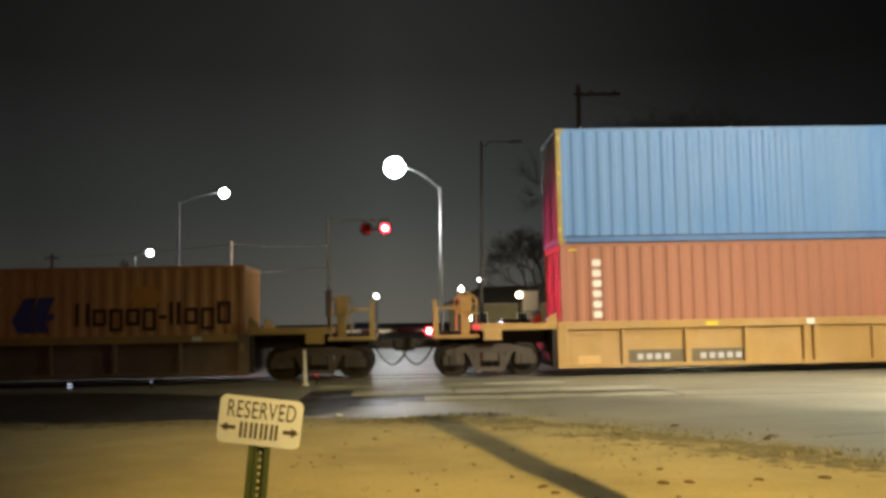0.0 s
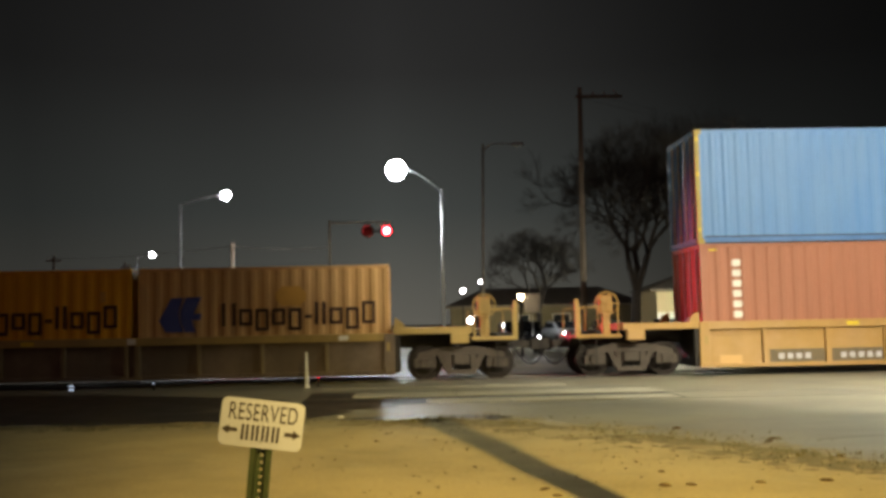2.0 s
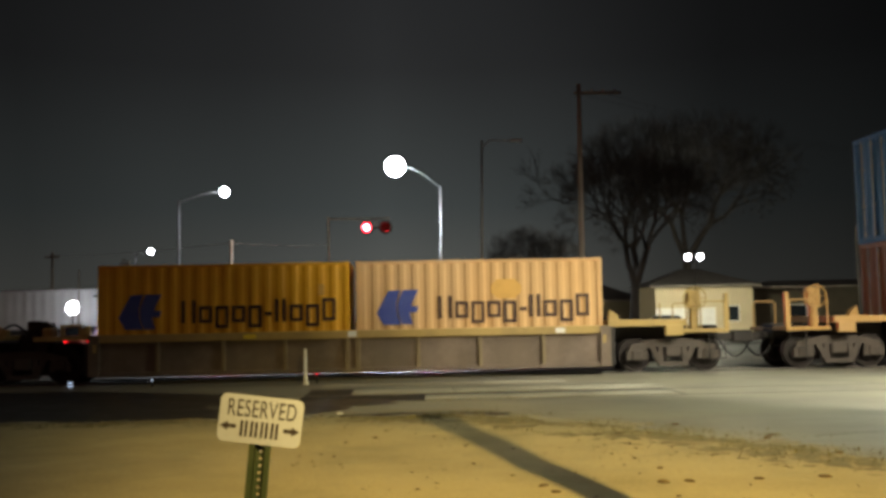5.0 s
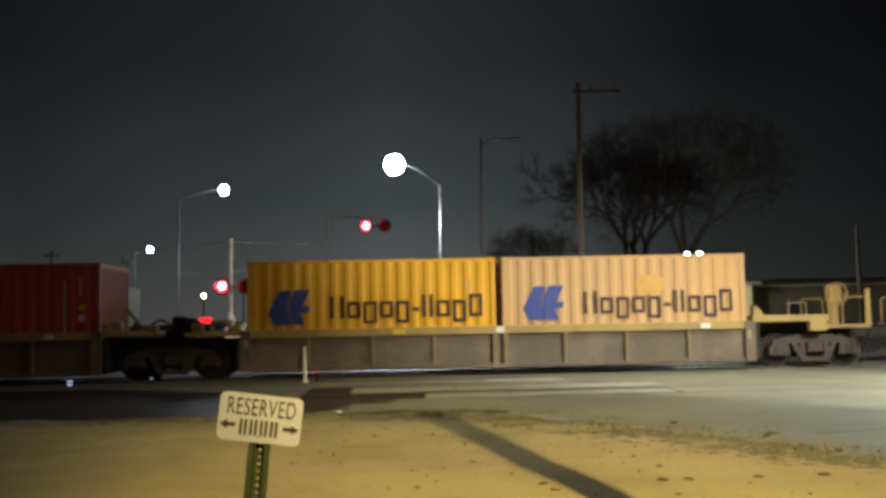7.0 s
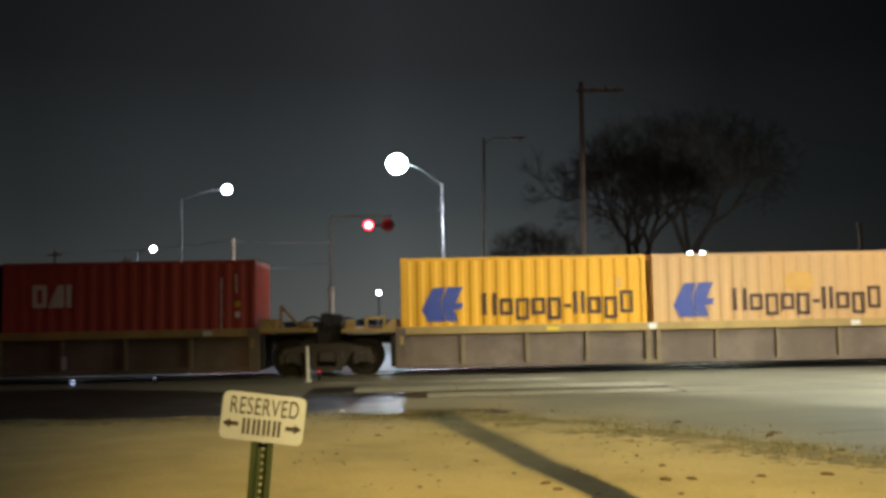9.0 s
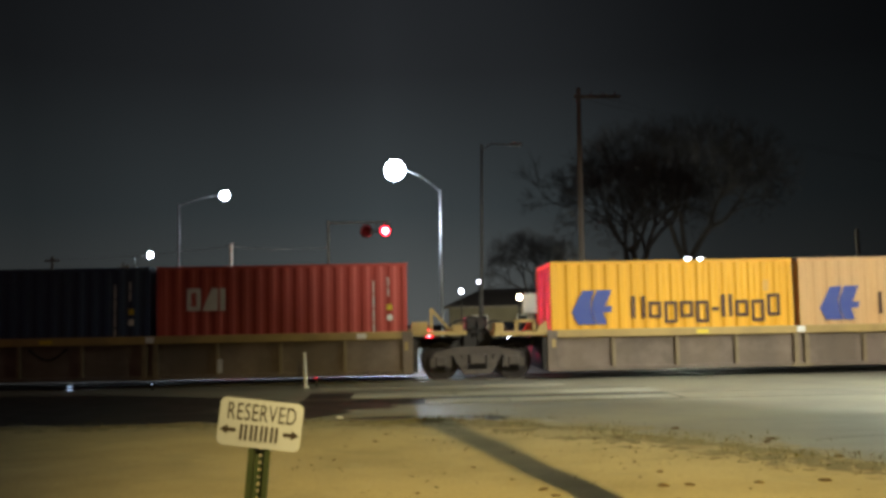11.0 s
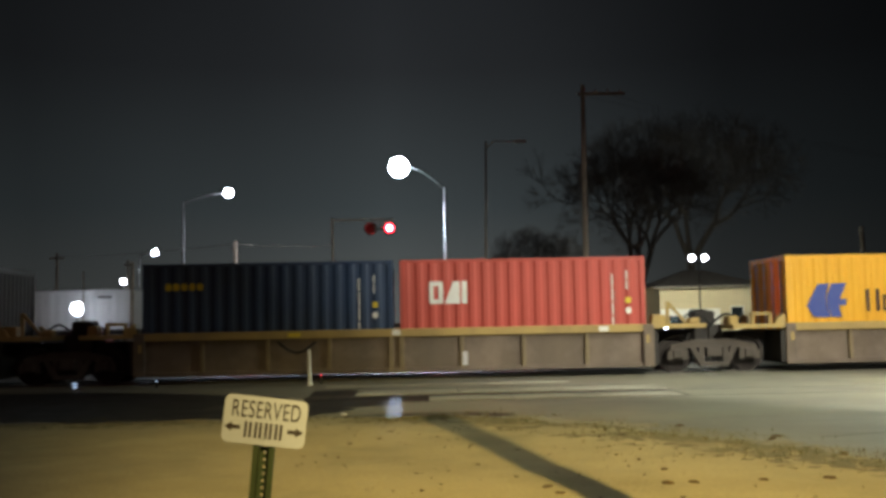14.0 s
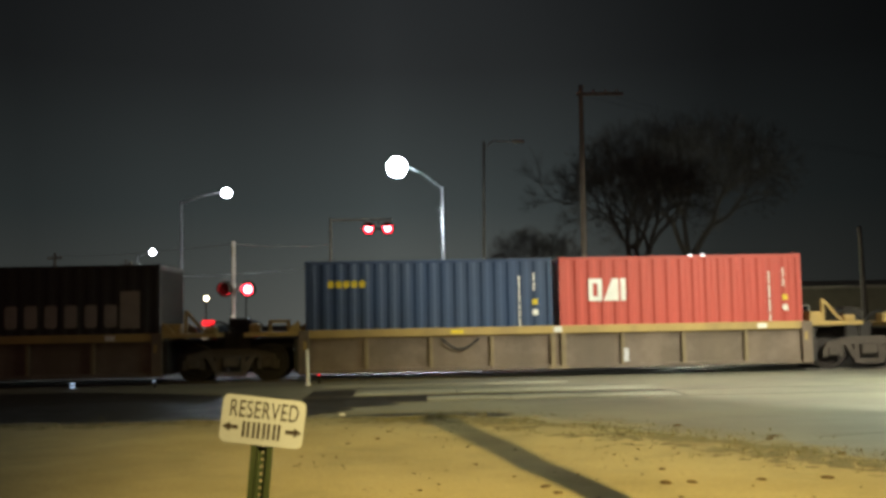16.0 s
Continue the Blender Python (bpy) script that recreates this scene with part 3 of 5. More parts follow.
def build_tracks():
    steel = mat("polished_rail_head", (0.15, 0.14, 0.13), 0.55, 0.6, 0.1, 4, 0.02, 50)
    for name, y in (("rail", MID - 0.7175), ("rail", MID + 0.7175), ("rail", -6.35), ("rail", -4.9)):
        z = RAIL if y > -2 else 0.006
        bm = B((-110, 110, -0.036, 0.036, -0.12, z), bevel=0.006)
        box(bm, -110, 110, -0.085, -0.04, -0.05, 0.003)
        ob = part(name, bm, steel, None)
        ob.matrix_basis = track(0, y, 0)
        tagged(ob, "steel rail sunk flush in the road", "rail", "rails", kind="structure")
    concrete = mat("pale_crossing_concrete", (0.34, 0.325, 0.26), 0.8, 0, 0.15, 1.2, 0.2, 40, (0.24, 0.23, 0.20), 0.6, spread=0.08)
    base = tagged(part("crossing", B((-2.9, 4.1, -6.4, -3.2, -0.2, 0.001)), M["black_steel"], None), "pale concrete panels between rails of a level crossing", "level crossing", kind="structure")
    base.matrix_basis = track(0, 0, 0)
    me = None
    for y0, y1, x0, x1 in ((-6.25, -5.45, -0.6, 4.0), (-4.70, -3.55, -2.0, 4.1), (-2.2, -1.75, -2.8, 2.6)):
        me = None
        n = 3
        w = (x1 - x0) / n
        for i in range(n):
            if me is None:
                me = part("panel", B((0.01, w - 0.01, y0, y1, -0.1, 0.016), bevel=0.008), concrete, base)
                me.location.x = x0
            else:
                ob = new("panel", me.data)
                ob.parent = base
                ob.location.x = x0 + i * w


build_ground()
build_tracks()

# ---- train: boxes ----
CAST = (0.178, 0.162, 0.118)


def corrugated(length, height, pitch, depth, m):
    """A ribbed sheet in the x, z plane whose ridges stand out to -y."""
    bm = bmesh.new()
    n = max(2, round(length / pitch))
    p = length / n
    xs = []
    for i in range(n):
        x = i * p
        xs += [(x, 0), (x + p * 0.29, 0), (x + p * 0.5, depth), (x + p * 0.79, depth)]
    xs.append((length, 0))
    lo = [bm.verts.new((x, y, 0)) for x, y in xs]
    hi = [bm.verts.new((x, y, height)) for x, y in xs]
    for i in range(len(xs) - 1):
        bm.faces.new((lo[i], lo[i + 1], hi[i + 1], hi[i]))
    bm.transform(m)
    return bm


def container(name, s, floor, length, height, paint, label, frame_paint=None, pitch=0.32, marks=None, rail_paint=None, ridge=0.034):
    W = 2.438
    fp = frame_paint or paint
    root = thing(name, track(s, MID, floor), label, "shipping container", "boxes on the train")
    y0, y1 = -W / 2, W / 2
    lx, ly, lz = CAST
    side_h = height - 0.075 - 0.16
    for k in (0, 1):
        m = Matrix.Translation((0.10, y0 + 0.006, 0.16)) if k == 0 else Matrix.Translation((length - 0.10, y1 - 0.006, 0.16)) @ pose(0, 0, 0, 0, 0, 180)
        part("side_panel", corrugated(length - 0.20, side_h, pitch, ridge, m), paint, root)
    for y in (y0, y1 - 0.08):
        part("bottom_rail", B((0.15, length - 0.15, y, y + 0.08, 0.0, 0.16), bevel=0.006), rail_paint or paint, root)
        part("top_rail", B((0.15, length - 0.15, y, y + 0.07, height - 0.078, height - 0.006), bevel=0.006), paint, root)
    for x in (0, length - 0.12):
        for y in (y0, y1 - 0.12):
            part("corner_post", B((x, x + 0.12, y, y + 0.12, 0.11, height - 0.11), bevel=0.008), fp if x == 0 and y == y0 else paint, root)
    for x in (0, length - 0.05):
        part("end_sill", B((x, x + 0.05, y0 + 0.1, y1 - 0.1, 0.0, 0.14)), rail_paint or paint, root)
        part("end_header", B((x, x + 0.05, y0 + 0.1, y1 - 0.1, height - 0.13, height - 0.01)), rail_paint or paint, root)
    for x in (0, length - lx):
        for y in (y0, y1 - ly):
            for z in (0, height - lz):
                part("corner_casting", B((x - 0.004, x + lx + 0.004, y - 0.004, y + ly + 0.004, z, z + lz), bevel=0.012), fp if x == 0 and y == y0 else paint, root)
    # doors with lock rods at the left end, a ribbed wall at the other
    for k in (0, 1):
        ya = y0 + 0.12 + k * (W - 0.24) / 2
        d = part("door", corrugated((W - 0.24) / 2 - 0.01, height - 0.27, 0.42, 0.03, Matrix.Translation((0.045, ya + (W - 0.24) / 2, 0.14)) @ pose(0, 0, 0, 0, 0, -90)), paint, root)
        for f in (0.25, 0.75):
            y = ya + f * (W - 0.24) / 2
            bm = tube(bmesh.new(), (0.02, y, 0.06), (0.02, y, height - 0.06), 0.024, n=6)
            for z in (0.25, height * 0.35, height * 0.7, height - 0.25):
                box(bm, 0.0, 0.05, y - 0.05, y + 0.05, z - 0.03, z + 0.03)
            part("lock_rod", bm, M["rod_zinc"], d)
    part("end_wall", corrugated(W - 0.24, height - 0.27, 0.25, 0.03, Matrix.Translation((length - 0.012, y0 + 0.12, 0.14)) @ pose(0, 0, 0, 0, 0, 90)), paint, root)
    part("roof", B((0.02, length - 0.02, y0 + 0.02, y1 - 0.02, height - 0.05, height - 0.014)), paint, root)
    part("floor_pan", B((0.05, length - 0.05, y0 + 0.05, y1 - 0.05, 0.05, 0.15)), M["black_steel"], root)
    if marks:
        marks(root, y0 - 0.004, length, height)
    MOVING.append((root, s, MID, floor))
    return root


def plate(bm, x0, x1, z0, z1, y, cut=0.0):
    """A thin painted shape on the face at y."""
    c = cut
    pts = [(x0 + c, z0), (x1 - c, z0), (x1, z0 + c), (x1, z1 - c), (x1 - c, z1), (x0 + c, z1), (x0, z1 - c), (x0, z0 + c)] if c else [(x0, z0), (x1, z0), (x1, z1), (x0, z1)]
    return prism(bm, pts, y - 0.003, y + 0.001)


def ring(bm, x0, x1, z0, z1, stroke, y, cut):
    """A hollow block with cut corners, drawn on the face at y."""
    def outline(i):
        a, b, c, d, k = x0 + i, x1 - i, z0 + i, z1 - i, max(0.004, cut - i * 0.6)
        return [(a + k, c), (b - k, c), (b, c + k), (b, d - k), (b - k, d), (a + k, d), (a, d - k), (a, c + k)]
    loops = [[bm.verts.new((x, yy, z)) for x, z in outline(i)] for i in (0.0, stroke) for yy in (y - 0.003, y + 0.001)]
    fo, bo, fi, bi = loops
    for i in range(8):
        j = (i + 1) % 8
        bm.faces.new((fo[i], fo[j], fi[j], fi[i]))
        bm.faces.new((fo[j], fo[i], bo[i], bo[j]))
        bm.faces.new((fi[i], fi[j], bi[j], bi[i]))
    return bm


def word_bars(root, ink, x0, x1, z0, cap, y, shapes):
    """Plain marks the size of a wordmark's letters: t two tall bars, i one, o a hollow block, q one that reaches lower, b a tall one, - a dash."""
    widths = {"t": 0.98, "o": 0.92, "q": 0.92, "b": 0.92, "i": 0.30, "-": 0.50}
    gap = 0.20
    u = (x1 - x0) / (sum(widths[c] for c in shapes) + gap * (len(shapes) - 1))
    x, st = x0, cap * 0.165
    for c in shapes:
        w = widths[c] * u
        bm = bmesh.new()
        if c == "-":
            plate(bm, x, x + w, z0 + cap * 0.28, z0 + cap * 0.44, y)
        elif c in "ti":
            plate(bm, x, x + st, z0, z0 + cap, y)
            if c == "t":
                plate(bm, x + w - st, x + w, z0, z0 + cap, y)
        else:
            ring(bm, x, x + w, z0 - (cap * 0.24 if c == "q" else 0), z0 + cap * (1.0 if c == "b" else 0.74), st * 0.9, y, 0.02)
        part("letter_bar", bm, ink, root)
        x += w + gap * u


def vertical_marks(x, material):
    def put(root, y, length, height):
        for cx, za, zb in ((x, 0.30, 0.84), (x + 0.36, 0.68, 0.87)):
            bm = bmesh.new()
            n = max(2, round((zb - za) * height / 0.34))
            for i in range(n):
                step = (zb - za) * height / n
                plate(bm, cx, cx + 0.036, height * za + i * step + 0.02, height * za + (i + 1) * step - 0.02, y)
            part("code_bar", bm, material, root, "white column of code marks")
        part("data_label", plate(bmesh.new(), x + 0.34, x + 0.47, height * 0.555, height * 0.61, y, 0.01), M["yellow_ink"], root, "small yellow label")
        part("data_label", plate(bmesh.new(), x + 0.34, x + 0.47, height * 0.455, height * 0.515, y, 0.03), M["white_paint"], root, "small white label")
    return put


def arrow_emblem(root, y, x, z, w, h, material, name="emblem"):
    """Two slanted blue blocks with pointed left ends."""
    bm = bmesh.new()
    for pts in ([(0, .34), (.16, 0), (.58, 0), (.49, .28), (.47, .62), (.57, 1), (.28, .98)],
                [(.505, .62), (.515, .28), (.60, 0), (.86, 0), (.78, .34), (.97, .35), (1, .53), (.82, .53), (1, 1), (.63, 1)]):
        prism(bm, [(x + w * px, z + h * pz) for px, pz in pts], y - 0.003, y + 0.001)
    bmesh.ops.recalc_face_normals(bm, faces=bm.faces)
    part(name, bm, material, root, "blue arrow-like emblem")


def emblem_marks(patch=False):
    def put(root, y, length, height):
        arrow_emblem(root, y, 0.50, 1.03, 1.02, 0.84, M["blue_ink"])
        word_bars(root, M["brown_ink"], 2.00, 5.72, 1.16, 0.55, y, "toqoq-iioqb")
        if patch:
            part("paint_patch", plate(bmesh.new(), 3.30, 4.05, 1.62, 2.10, y, 0.16), M["patch_ink"], root, "fresh yellow paint patch")
        else:
            part("data_label", plate(bmesh.new(), 5.30, 5.45, 1.78, 2.05, y, 0.01), M["patch_ink"], root, "small pale label")
    return put


def red_marks(root, y, length, height):
    bm = bmesh.new()
    x, z, h = 0.72, 1.50, 0.55
    ring(bm, x, x + 0.34, z, z + h, 0.11, y, 0.03)
    prism(bm, [(x + 0.37, z), (x + 0.75, z), (x + 0.75, z + h), (x + 0.60, z + h)], y - 0.003, y + 0.001)
    part("emblem_bar", plate(bmesh.new(), x + 0.80, x + 0.93, z, z + h, y), M["white_paint"], root)
    part("emblem", bm, M["white_paint"], root, "large white emblem of plain blocks")
    vertical_marks(5.22, M["white_paint"])(root, y, length, height)


def navy_marks(root, y, length, height):
    for i in range(5):
        part("letter_bar", plate(bmesh.new(), 0.55 + i * 0.19, 0.70 + i * 0.19, 1.93, 2.11, y, 0.04), M["yellow_ink"], root, "small yellow letter block")
    vertical_marks(5.22, M["white_paint"])(root, y, length, height)


def rust_marks(root, y, length, height):
    for i in range(6):
        z = 2.30 - i * 0.255
        bm = bmesh.new()
        plate(bm, 0.79, 1.01, z + 0.025, z + 0.195, y, 0.03)
        part("letter_block", bm, M["white_paint"], root, "white block of a vertical wordmark")
    part("data_label", plate(bmesh.new(), 0.22, 0.42, 2.72, 2.76, y), M["yellow_ink"], root, "small yellow label")


def black_marks(root, y, length, height):
    for i in range(4):
        bm = plate(bmesh.new(), 7.55 + i * 0.95, 7.85 + i * 0.95, 1.08, 1.63, y, 0.05)
        plate(bm, 8.02 + i * 0.95, 8.32 + i * 0.95, 1.08, 1.63, y, 0.05)
        part("letter_bar", bm, M["grey_ink"], root, "large grey letter block")
    part("data_panel", plate(bmesh.new(), 11.25, 11.72, 1.05, 1.95, y, 0.02), M["grey_ink"], root, "pale grey data panel")


def blue_marks(root, y, length, height):
    # black strips paint the shadow lines above and below the bottom rail
    for z0, z1 in ((0.155, 0.185), (0.0, 0.030)):
        part("rail_shadow", plate(bmesh.new(), 0.18, length - 0.18, z0, z1, y + 0.002), M["black_steel"], root, "dark strip painting a gap's shadow along the bottom rail")
    for z in (0.30, height - 0.30, 1.7):
        part("height_label", plate(bmesh.new(), 0.02, 0.09, z, z + 0.10, y), M["yellow_ink"], root, "yellow height label")


container("shipping_container", 2.93, 0.36, 12.192, 2.896, M["rust_box"], "rust-orange ribbed steel container with white vertical wordmark, lower of a stack", marks=rust_marks)
container("shipping_container", 2.90, 3.262, 12.192, 2.880, M["blue_box"], "bright blue ribbed steel container with yellow end frame, stacked on another", frame_paint=M["yellow_frame"], marks=blue_marks, rail_paint=M["blue_rail"], ridge=0.026)
container("shipping_container", -10.86, 0.285, 6.058, 2.591, M["faded_box"], "faded pale orange container with blue emblem and brown wordmark", marks=emblem_marks(True))
container("shipping_container", -17.08, 0.285, 6.058, 2.591, M["yellow_box"], "bright yellow container with blue emblem and brown wordmark", marks=emblem_marks())
container("shipping_container", -26.67, 0.325, 6.058, 2.591, M["red_box"], "red ribbed container with large white emblem in a well car", marks=red_marks)
container("shipping_container", -32.90, 0.325, 6.058, 2.591, M["navy_box"], "dark blue ribbed container with small yellow wordmark", marks=navy_marks)
container("shipping_container", -48.60, 0.325, 12.192, 2.591, M["black_box"], "dark grey container with large faded grey wordmark", marks=black_marks)

# ---- train: cars ----


def wheelset(parent, x, radius):
    bm = bmesh.new()
    r = radius
    for k in (-1, 1):
        a = k * 0.7175
        prof = [(0.09, a - k * 0.02), (0.12, a - k * 0.05), (0.20, a - k * 0.03), (r * 0.72, a - k * 0.02), (r * 0.80, a - k * 0.07), (r + 0.026, a - k * 0.07),
                (r + 0.026, a - k * 0.045), (r, a - k * 0.03), (r - 0.004, a + k * 0.07), (r * 0.80, a + k * 0.07), (r * 0.74, a + k * 0.025), (0.22, a + k * 0.03), (0.12, a + k * 0.08), (0.08, a + k * 0.09)]
        spin(bm, prof, "y", 28)
    tube(bm, (0, -1.02, 0), (0, 1.02, 0), 0.075, n=10)
    for k in (-1, 1):
        for i in range(3):
            a = i * 2.094
            tube(bm, (0.05 * math.cos(a), k * 1.0, 0.05 * math.sin(a)), (0.05 * math.cos(a), k * 1.035, 0.05 * math.sin(a)), 0.014, n=6)
    ob = part("wheelset", bm, M["wheel_steel"], parent, "steel wheels on an axle", smooth=False)
    ob.matrix_basis = pose(x, 0, radius)
    ROLLING.append((ob, x, radius))


def truck(car, x, radius=0.42, base=1.78):
    """A three-piece freight truck with its middle at x."""
    bm = B((-0.20, 0.20, -1.12, 1.12, 0.36, 0.62), bevel=0.03)
    tube(bm, (0, 0, 0.60), (0, 0, 0.76), 0.24, n=14)
    t = part("truck", bm, M["truck_steel"], car, "brown dusty cast steel truck")
    t.matrix_basis = pose(x, 0, RAIL)
    h = base / 2
    for k in (-1, 1):
        y0, y1 = k * 1.0 - 0.06, k * 1.0 + 0.06
        bm = bmesh.new()
        prism(bm, [(-h - 0.20, 0.52), (-h + 0.20, 0.52), (-h + 0.28, 0.60), (h - 0.28, 0.60), (h - 0.20, 0.52), (h + 0.20, 0.52), (h + 0.16, 0.66), (h - 0.22, 0.75),
                   (0.42, 0.80), (-0.42, 0.80), (-h + 0.22, 0.75), (-h - 0.16, 0.66)], y0, y1)
        for d in (-1, 1):
            prism(bm, [(d * (h - 0.30), 0.60), (d * (h - 0.46), 0.60), (d * 0.26, 0.24), (d * 0.34, 0.13)], y0, y1)
            prism(bm, [(d * 0.24, 0.60), (d * 0.36, 0.60), (d * 0.36, 0.22), (d * 0.24, 0.22)], y0, y1)
            prism(bm, [(d * (h - 0.26), 0.52), (d * (h - 0.14), 0.52), (d * (h - 0.14), 0.30), (d * (h - 0.26), 0.30)], y0, y1)
            prism(bm, [(d * (h + 0.14), 0.52), (d * (h + 0.26), 0.52), (d * (h + 0.26), 0.30), (d * (h + 0.14), 0.30)], y0, y1)
        prism(bm, [(-0.36, 0.13), (0.36, 0.13), (0.38, 0.24), (-0.38, 0.24)], y0 - 0.03, y1 + 0.03)
        bmesh.ops.recalc_face_normals(bm, faces=bm.faces)
        part("side_frame", bm, M["truck_steel"], t)
        for d in (-1, 1):
            bm = B((d * h - 0.13, d * h + 0.13, k * 1.0 - 0.09, k * 1.0 + 0.09, radius - 0.13, radius + 0.12), bevel=0.03)
            part("bearing_adapter", bm, M["truck_steel"], t)
        bm = bmesh.new()
        for i in range(3):
            for c in range(7):
                z = 0.25 + c * 0.016
                spin_pts = [(0.075, z), (0.085, z + 0.006), (0.075, z + 0.011)]
                b2 = spin(bmesh.new(), spin_pts, "z", 10)
                shift(b2, -0.17 + i * 0.17, k * 1.0, 0)
                me = bpy.data.meshes.new("coil")
                b2.to_mesh(me)
                b2.free()
                bm.from_mesh(me)
                bpy.data.meshes.remove(me)
        part("spring_group", bm, M["black_steel"], t)
    for d in (-1, 1):
        wheelset(t, d * h, radius)
    return t


def hand_brake(car, x, y, z, tint):
    """Brake housing with a spoked wheel, on a stand."""
    bm = B((x - 0.10, x + 0.10, y - 0.10, y + 0.10, z - 0.24, z + 0.42), (x - 0.16, x + 0.16, y - 0.13, y + 0.13, z + 0.30, z + 0.74), bevel=0.03)
    h = part("hand_brake", bm, tint, car)
    bm = bmesh.new()
    n = 20
    c = Vector((x, y - 0.19, z + 0.52))
    ring = [c + Vector((0.28 * math.cos(6.283 * i / n), 0, 0.28 * math.sin(6.283 * i / n))) for i in range(n + 1)]
    path_tube(bm, ring, 0.018, 6)
    for i in range(5):
        a = 6.283 * i / 5
        tube(bm, c, c + Vector((0.28 * math.cos(a), 0, 0.28 * math.sin(a))), 0.013, n=6)
    tube(bm, c, c + Vector((0, 0.1, 0)), 0.03, n=8)
    part("brake_wheel", bm, tint, h, "spoked brake wheel")


def end_gear(car, x, d, deck, skin, coupled, brake):
    """What sits on a car past its well: x is the well's end, d the outward way."""
    lim = 3.05 if coupled else 1.62
    A = lambda a, b: (min(x + d * a, x + d * b), max(x + d * a, x + d * b))
    a, b = A(0.0, 1.92 if coupled else 1.35)
    part("end_deck", B((a, b, -1.42, 1.42, deck - (0.16 if coupled else 0.10), deck), bevel=0.01), skin, car)
    a, b = A(0.0, 0.16)
    part("bulkhead", B((a, b, -1.40, 1.40, 0.25, deck - 0.16), bevel=0.01), M["black_steel"], car)
    a, b = A(0.16, lim)
    part("draft_sill", B((a, b, -0.34, 0.34, 0.80, deck - 0.17), bevel=0.02), M["black_steel"], car)
    if coupled:
        a, b = A(1.40, 1.84)
        part("end_bracket", B((a, b, -1.47, -1.30, deck - 0.40, deck - 0.14), bevel=0.015), skin, car)
    for k in (-1, 1):
        bm = bmesh.new()
        prism(bm, [(x + d * 0.02, deck), (x + d * 0.30, deck), (x + d * 0.22, deck + 0.14), (x + d * 0.05, deck + 0.26)], k * 1.30 - 0.10, k * 1.30 + 0.10)
        bmesh.ops.recalc_face_normals(bm, faces=bm.faces)
        part("container_guide", bm, skin, car)
    if coupled:
        a, b = A(1.92, 3.05)
        part("step_deck", B((a, b, -1.25, 1.25, deck - 0.34, deck - 0.26), bevel=0.01), skin, car)
        for k in (-1, 1):
            part("stanchion", tube(bmesh.new(), (x + d * 2.0, k * 1.22, deck - 0.3), (x + d * 2.0, k * 1.22, deck + 0.42), 0.022, n=6), skin, car)
            part("handrail", path_tube(bmesh.new(), [(x + d * 2.35, k * 1.22, deck - 0.3), (x + d * 2.35, k * 1.22, deck + 0.36), (x + d * 2.40, k * 1.22, deck + 0.42),
                                                     (x + d * 2.9, k * 1.22, deck + 0.42), (x + d * 2.95, k * 1.22, deck + 0.36), (x + d * 2.95, k * 1.22, deck - 0.3)], 0.02, 6), skin, car)
        part("end_post", B(A(2.96, 3.06) + (-1.24, -1.12, deck - 0.3, deck + 0.62), bevel=0.01), skin, car)
        a, b = A(2.9, 3.72)
        bm = B((a, b, -0.10, 0.10, 0.74, 0.94), bevel=0.02)
        box(bm, *A(3.50, 3.86), -0.17, 0.17, 0.68, 1.0, 0.04)
        part("coupler", bm, M["black_steel"], car)
        pts = []
        for i in range(11):
            f = i / 10
            pts.append((x + d * (3.0 + 0.85 * f), -0.42, 0.86 - 0.52 * math.sin(math.pi * f * 0.92)))
        part("air_hose", path_tube(bmesh.new(), pts, 0.022, 6), M["rubber"], car)
        bm = bmesh.new()
        tube(bm, (x + d * 2.55, -1.20, 0.30), (x + d * 2.55, -1.20, deck - 0.3), 0.016, n=6)
        tube(bm, (x + d * 2.95, -1.20, 0.30), (x + d * 2.95, -1.20, deck - 0.3), 0.016, n=6)
        for z in (0.32, 0.55, 0.78):
            tube(bm, (x + d * 2.55, -1.20, z), (x + d * 2.95, -1.20, z), 0.014, n=6)
        part("sill_step", bm, M["black_steel"], car)
        if brake:
            hand_brake(car, x + d * 2.25, -0.95, deck - 0.02, skin)
    else:
        bm = bmesh.new()
        if brake:
            prism(bm, [(x + d * 0.95, deck), (x + d * 1.03, deck), (x + d * 0.55, deck + 0.56), (x + d * 0.49, deck + 0.52)], -1.05, -0.97)
            prism(bm, [(x + d * 0.48, deck), (x + d * 0.55, deck), (x + d * 0.55, deck + 0.56), (x + d * 0.48, deck + 0.56)], -1.05, -0.97)
            box(bm, *A(0.10, 0.42), -1.18, -0.85, deck, deck + 0.24, 0.02)
            box(bm, *A(1.0, 1.28), -1.16, -0.90, deck, deck + 0.15, 0.03)
        else:
            box(bm, *A(0.28, 0.36), -1.18, -1.06, deck, deck + 0.28, 0.0)
            box(bm, *A(0.72, 0.80), -1.18, -1.06, deck, deck + 0.28, 0.0)
            box(bm, *A(0.28, 0.80), -1.18, -1.06, deck + 0.22, deck + 0.29, 0.0)
            box(bm, *A(1.05, 1.3), -1.0, -0.6, deck - 0.05, deck + 0.22, 0.04)
        bmesh.ops.recalc_face_normals(bm, faces=bm.faces)
        part("end_rack", bm, skin, car)
        bm = bmesh.new()
        path_tube(bm, [(x + d * (0.9 + 0.12 * i), -0.7 + 0.05 * math.sin(i), deck + 0.05 + 0.22 * math.sin(math.pi * i / 6)) for i in range(8)], 0.03, 6)
        part("brake_hose", bm, M["rubber"], car)
        bm = B(A(1.30, 1.70) + (-0.5, 0.5, 0.75, deck + 0.02), A(1.40, 1.78) + (-0.25, 0.25, deck, deck + 0.36), bevel=0.05)
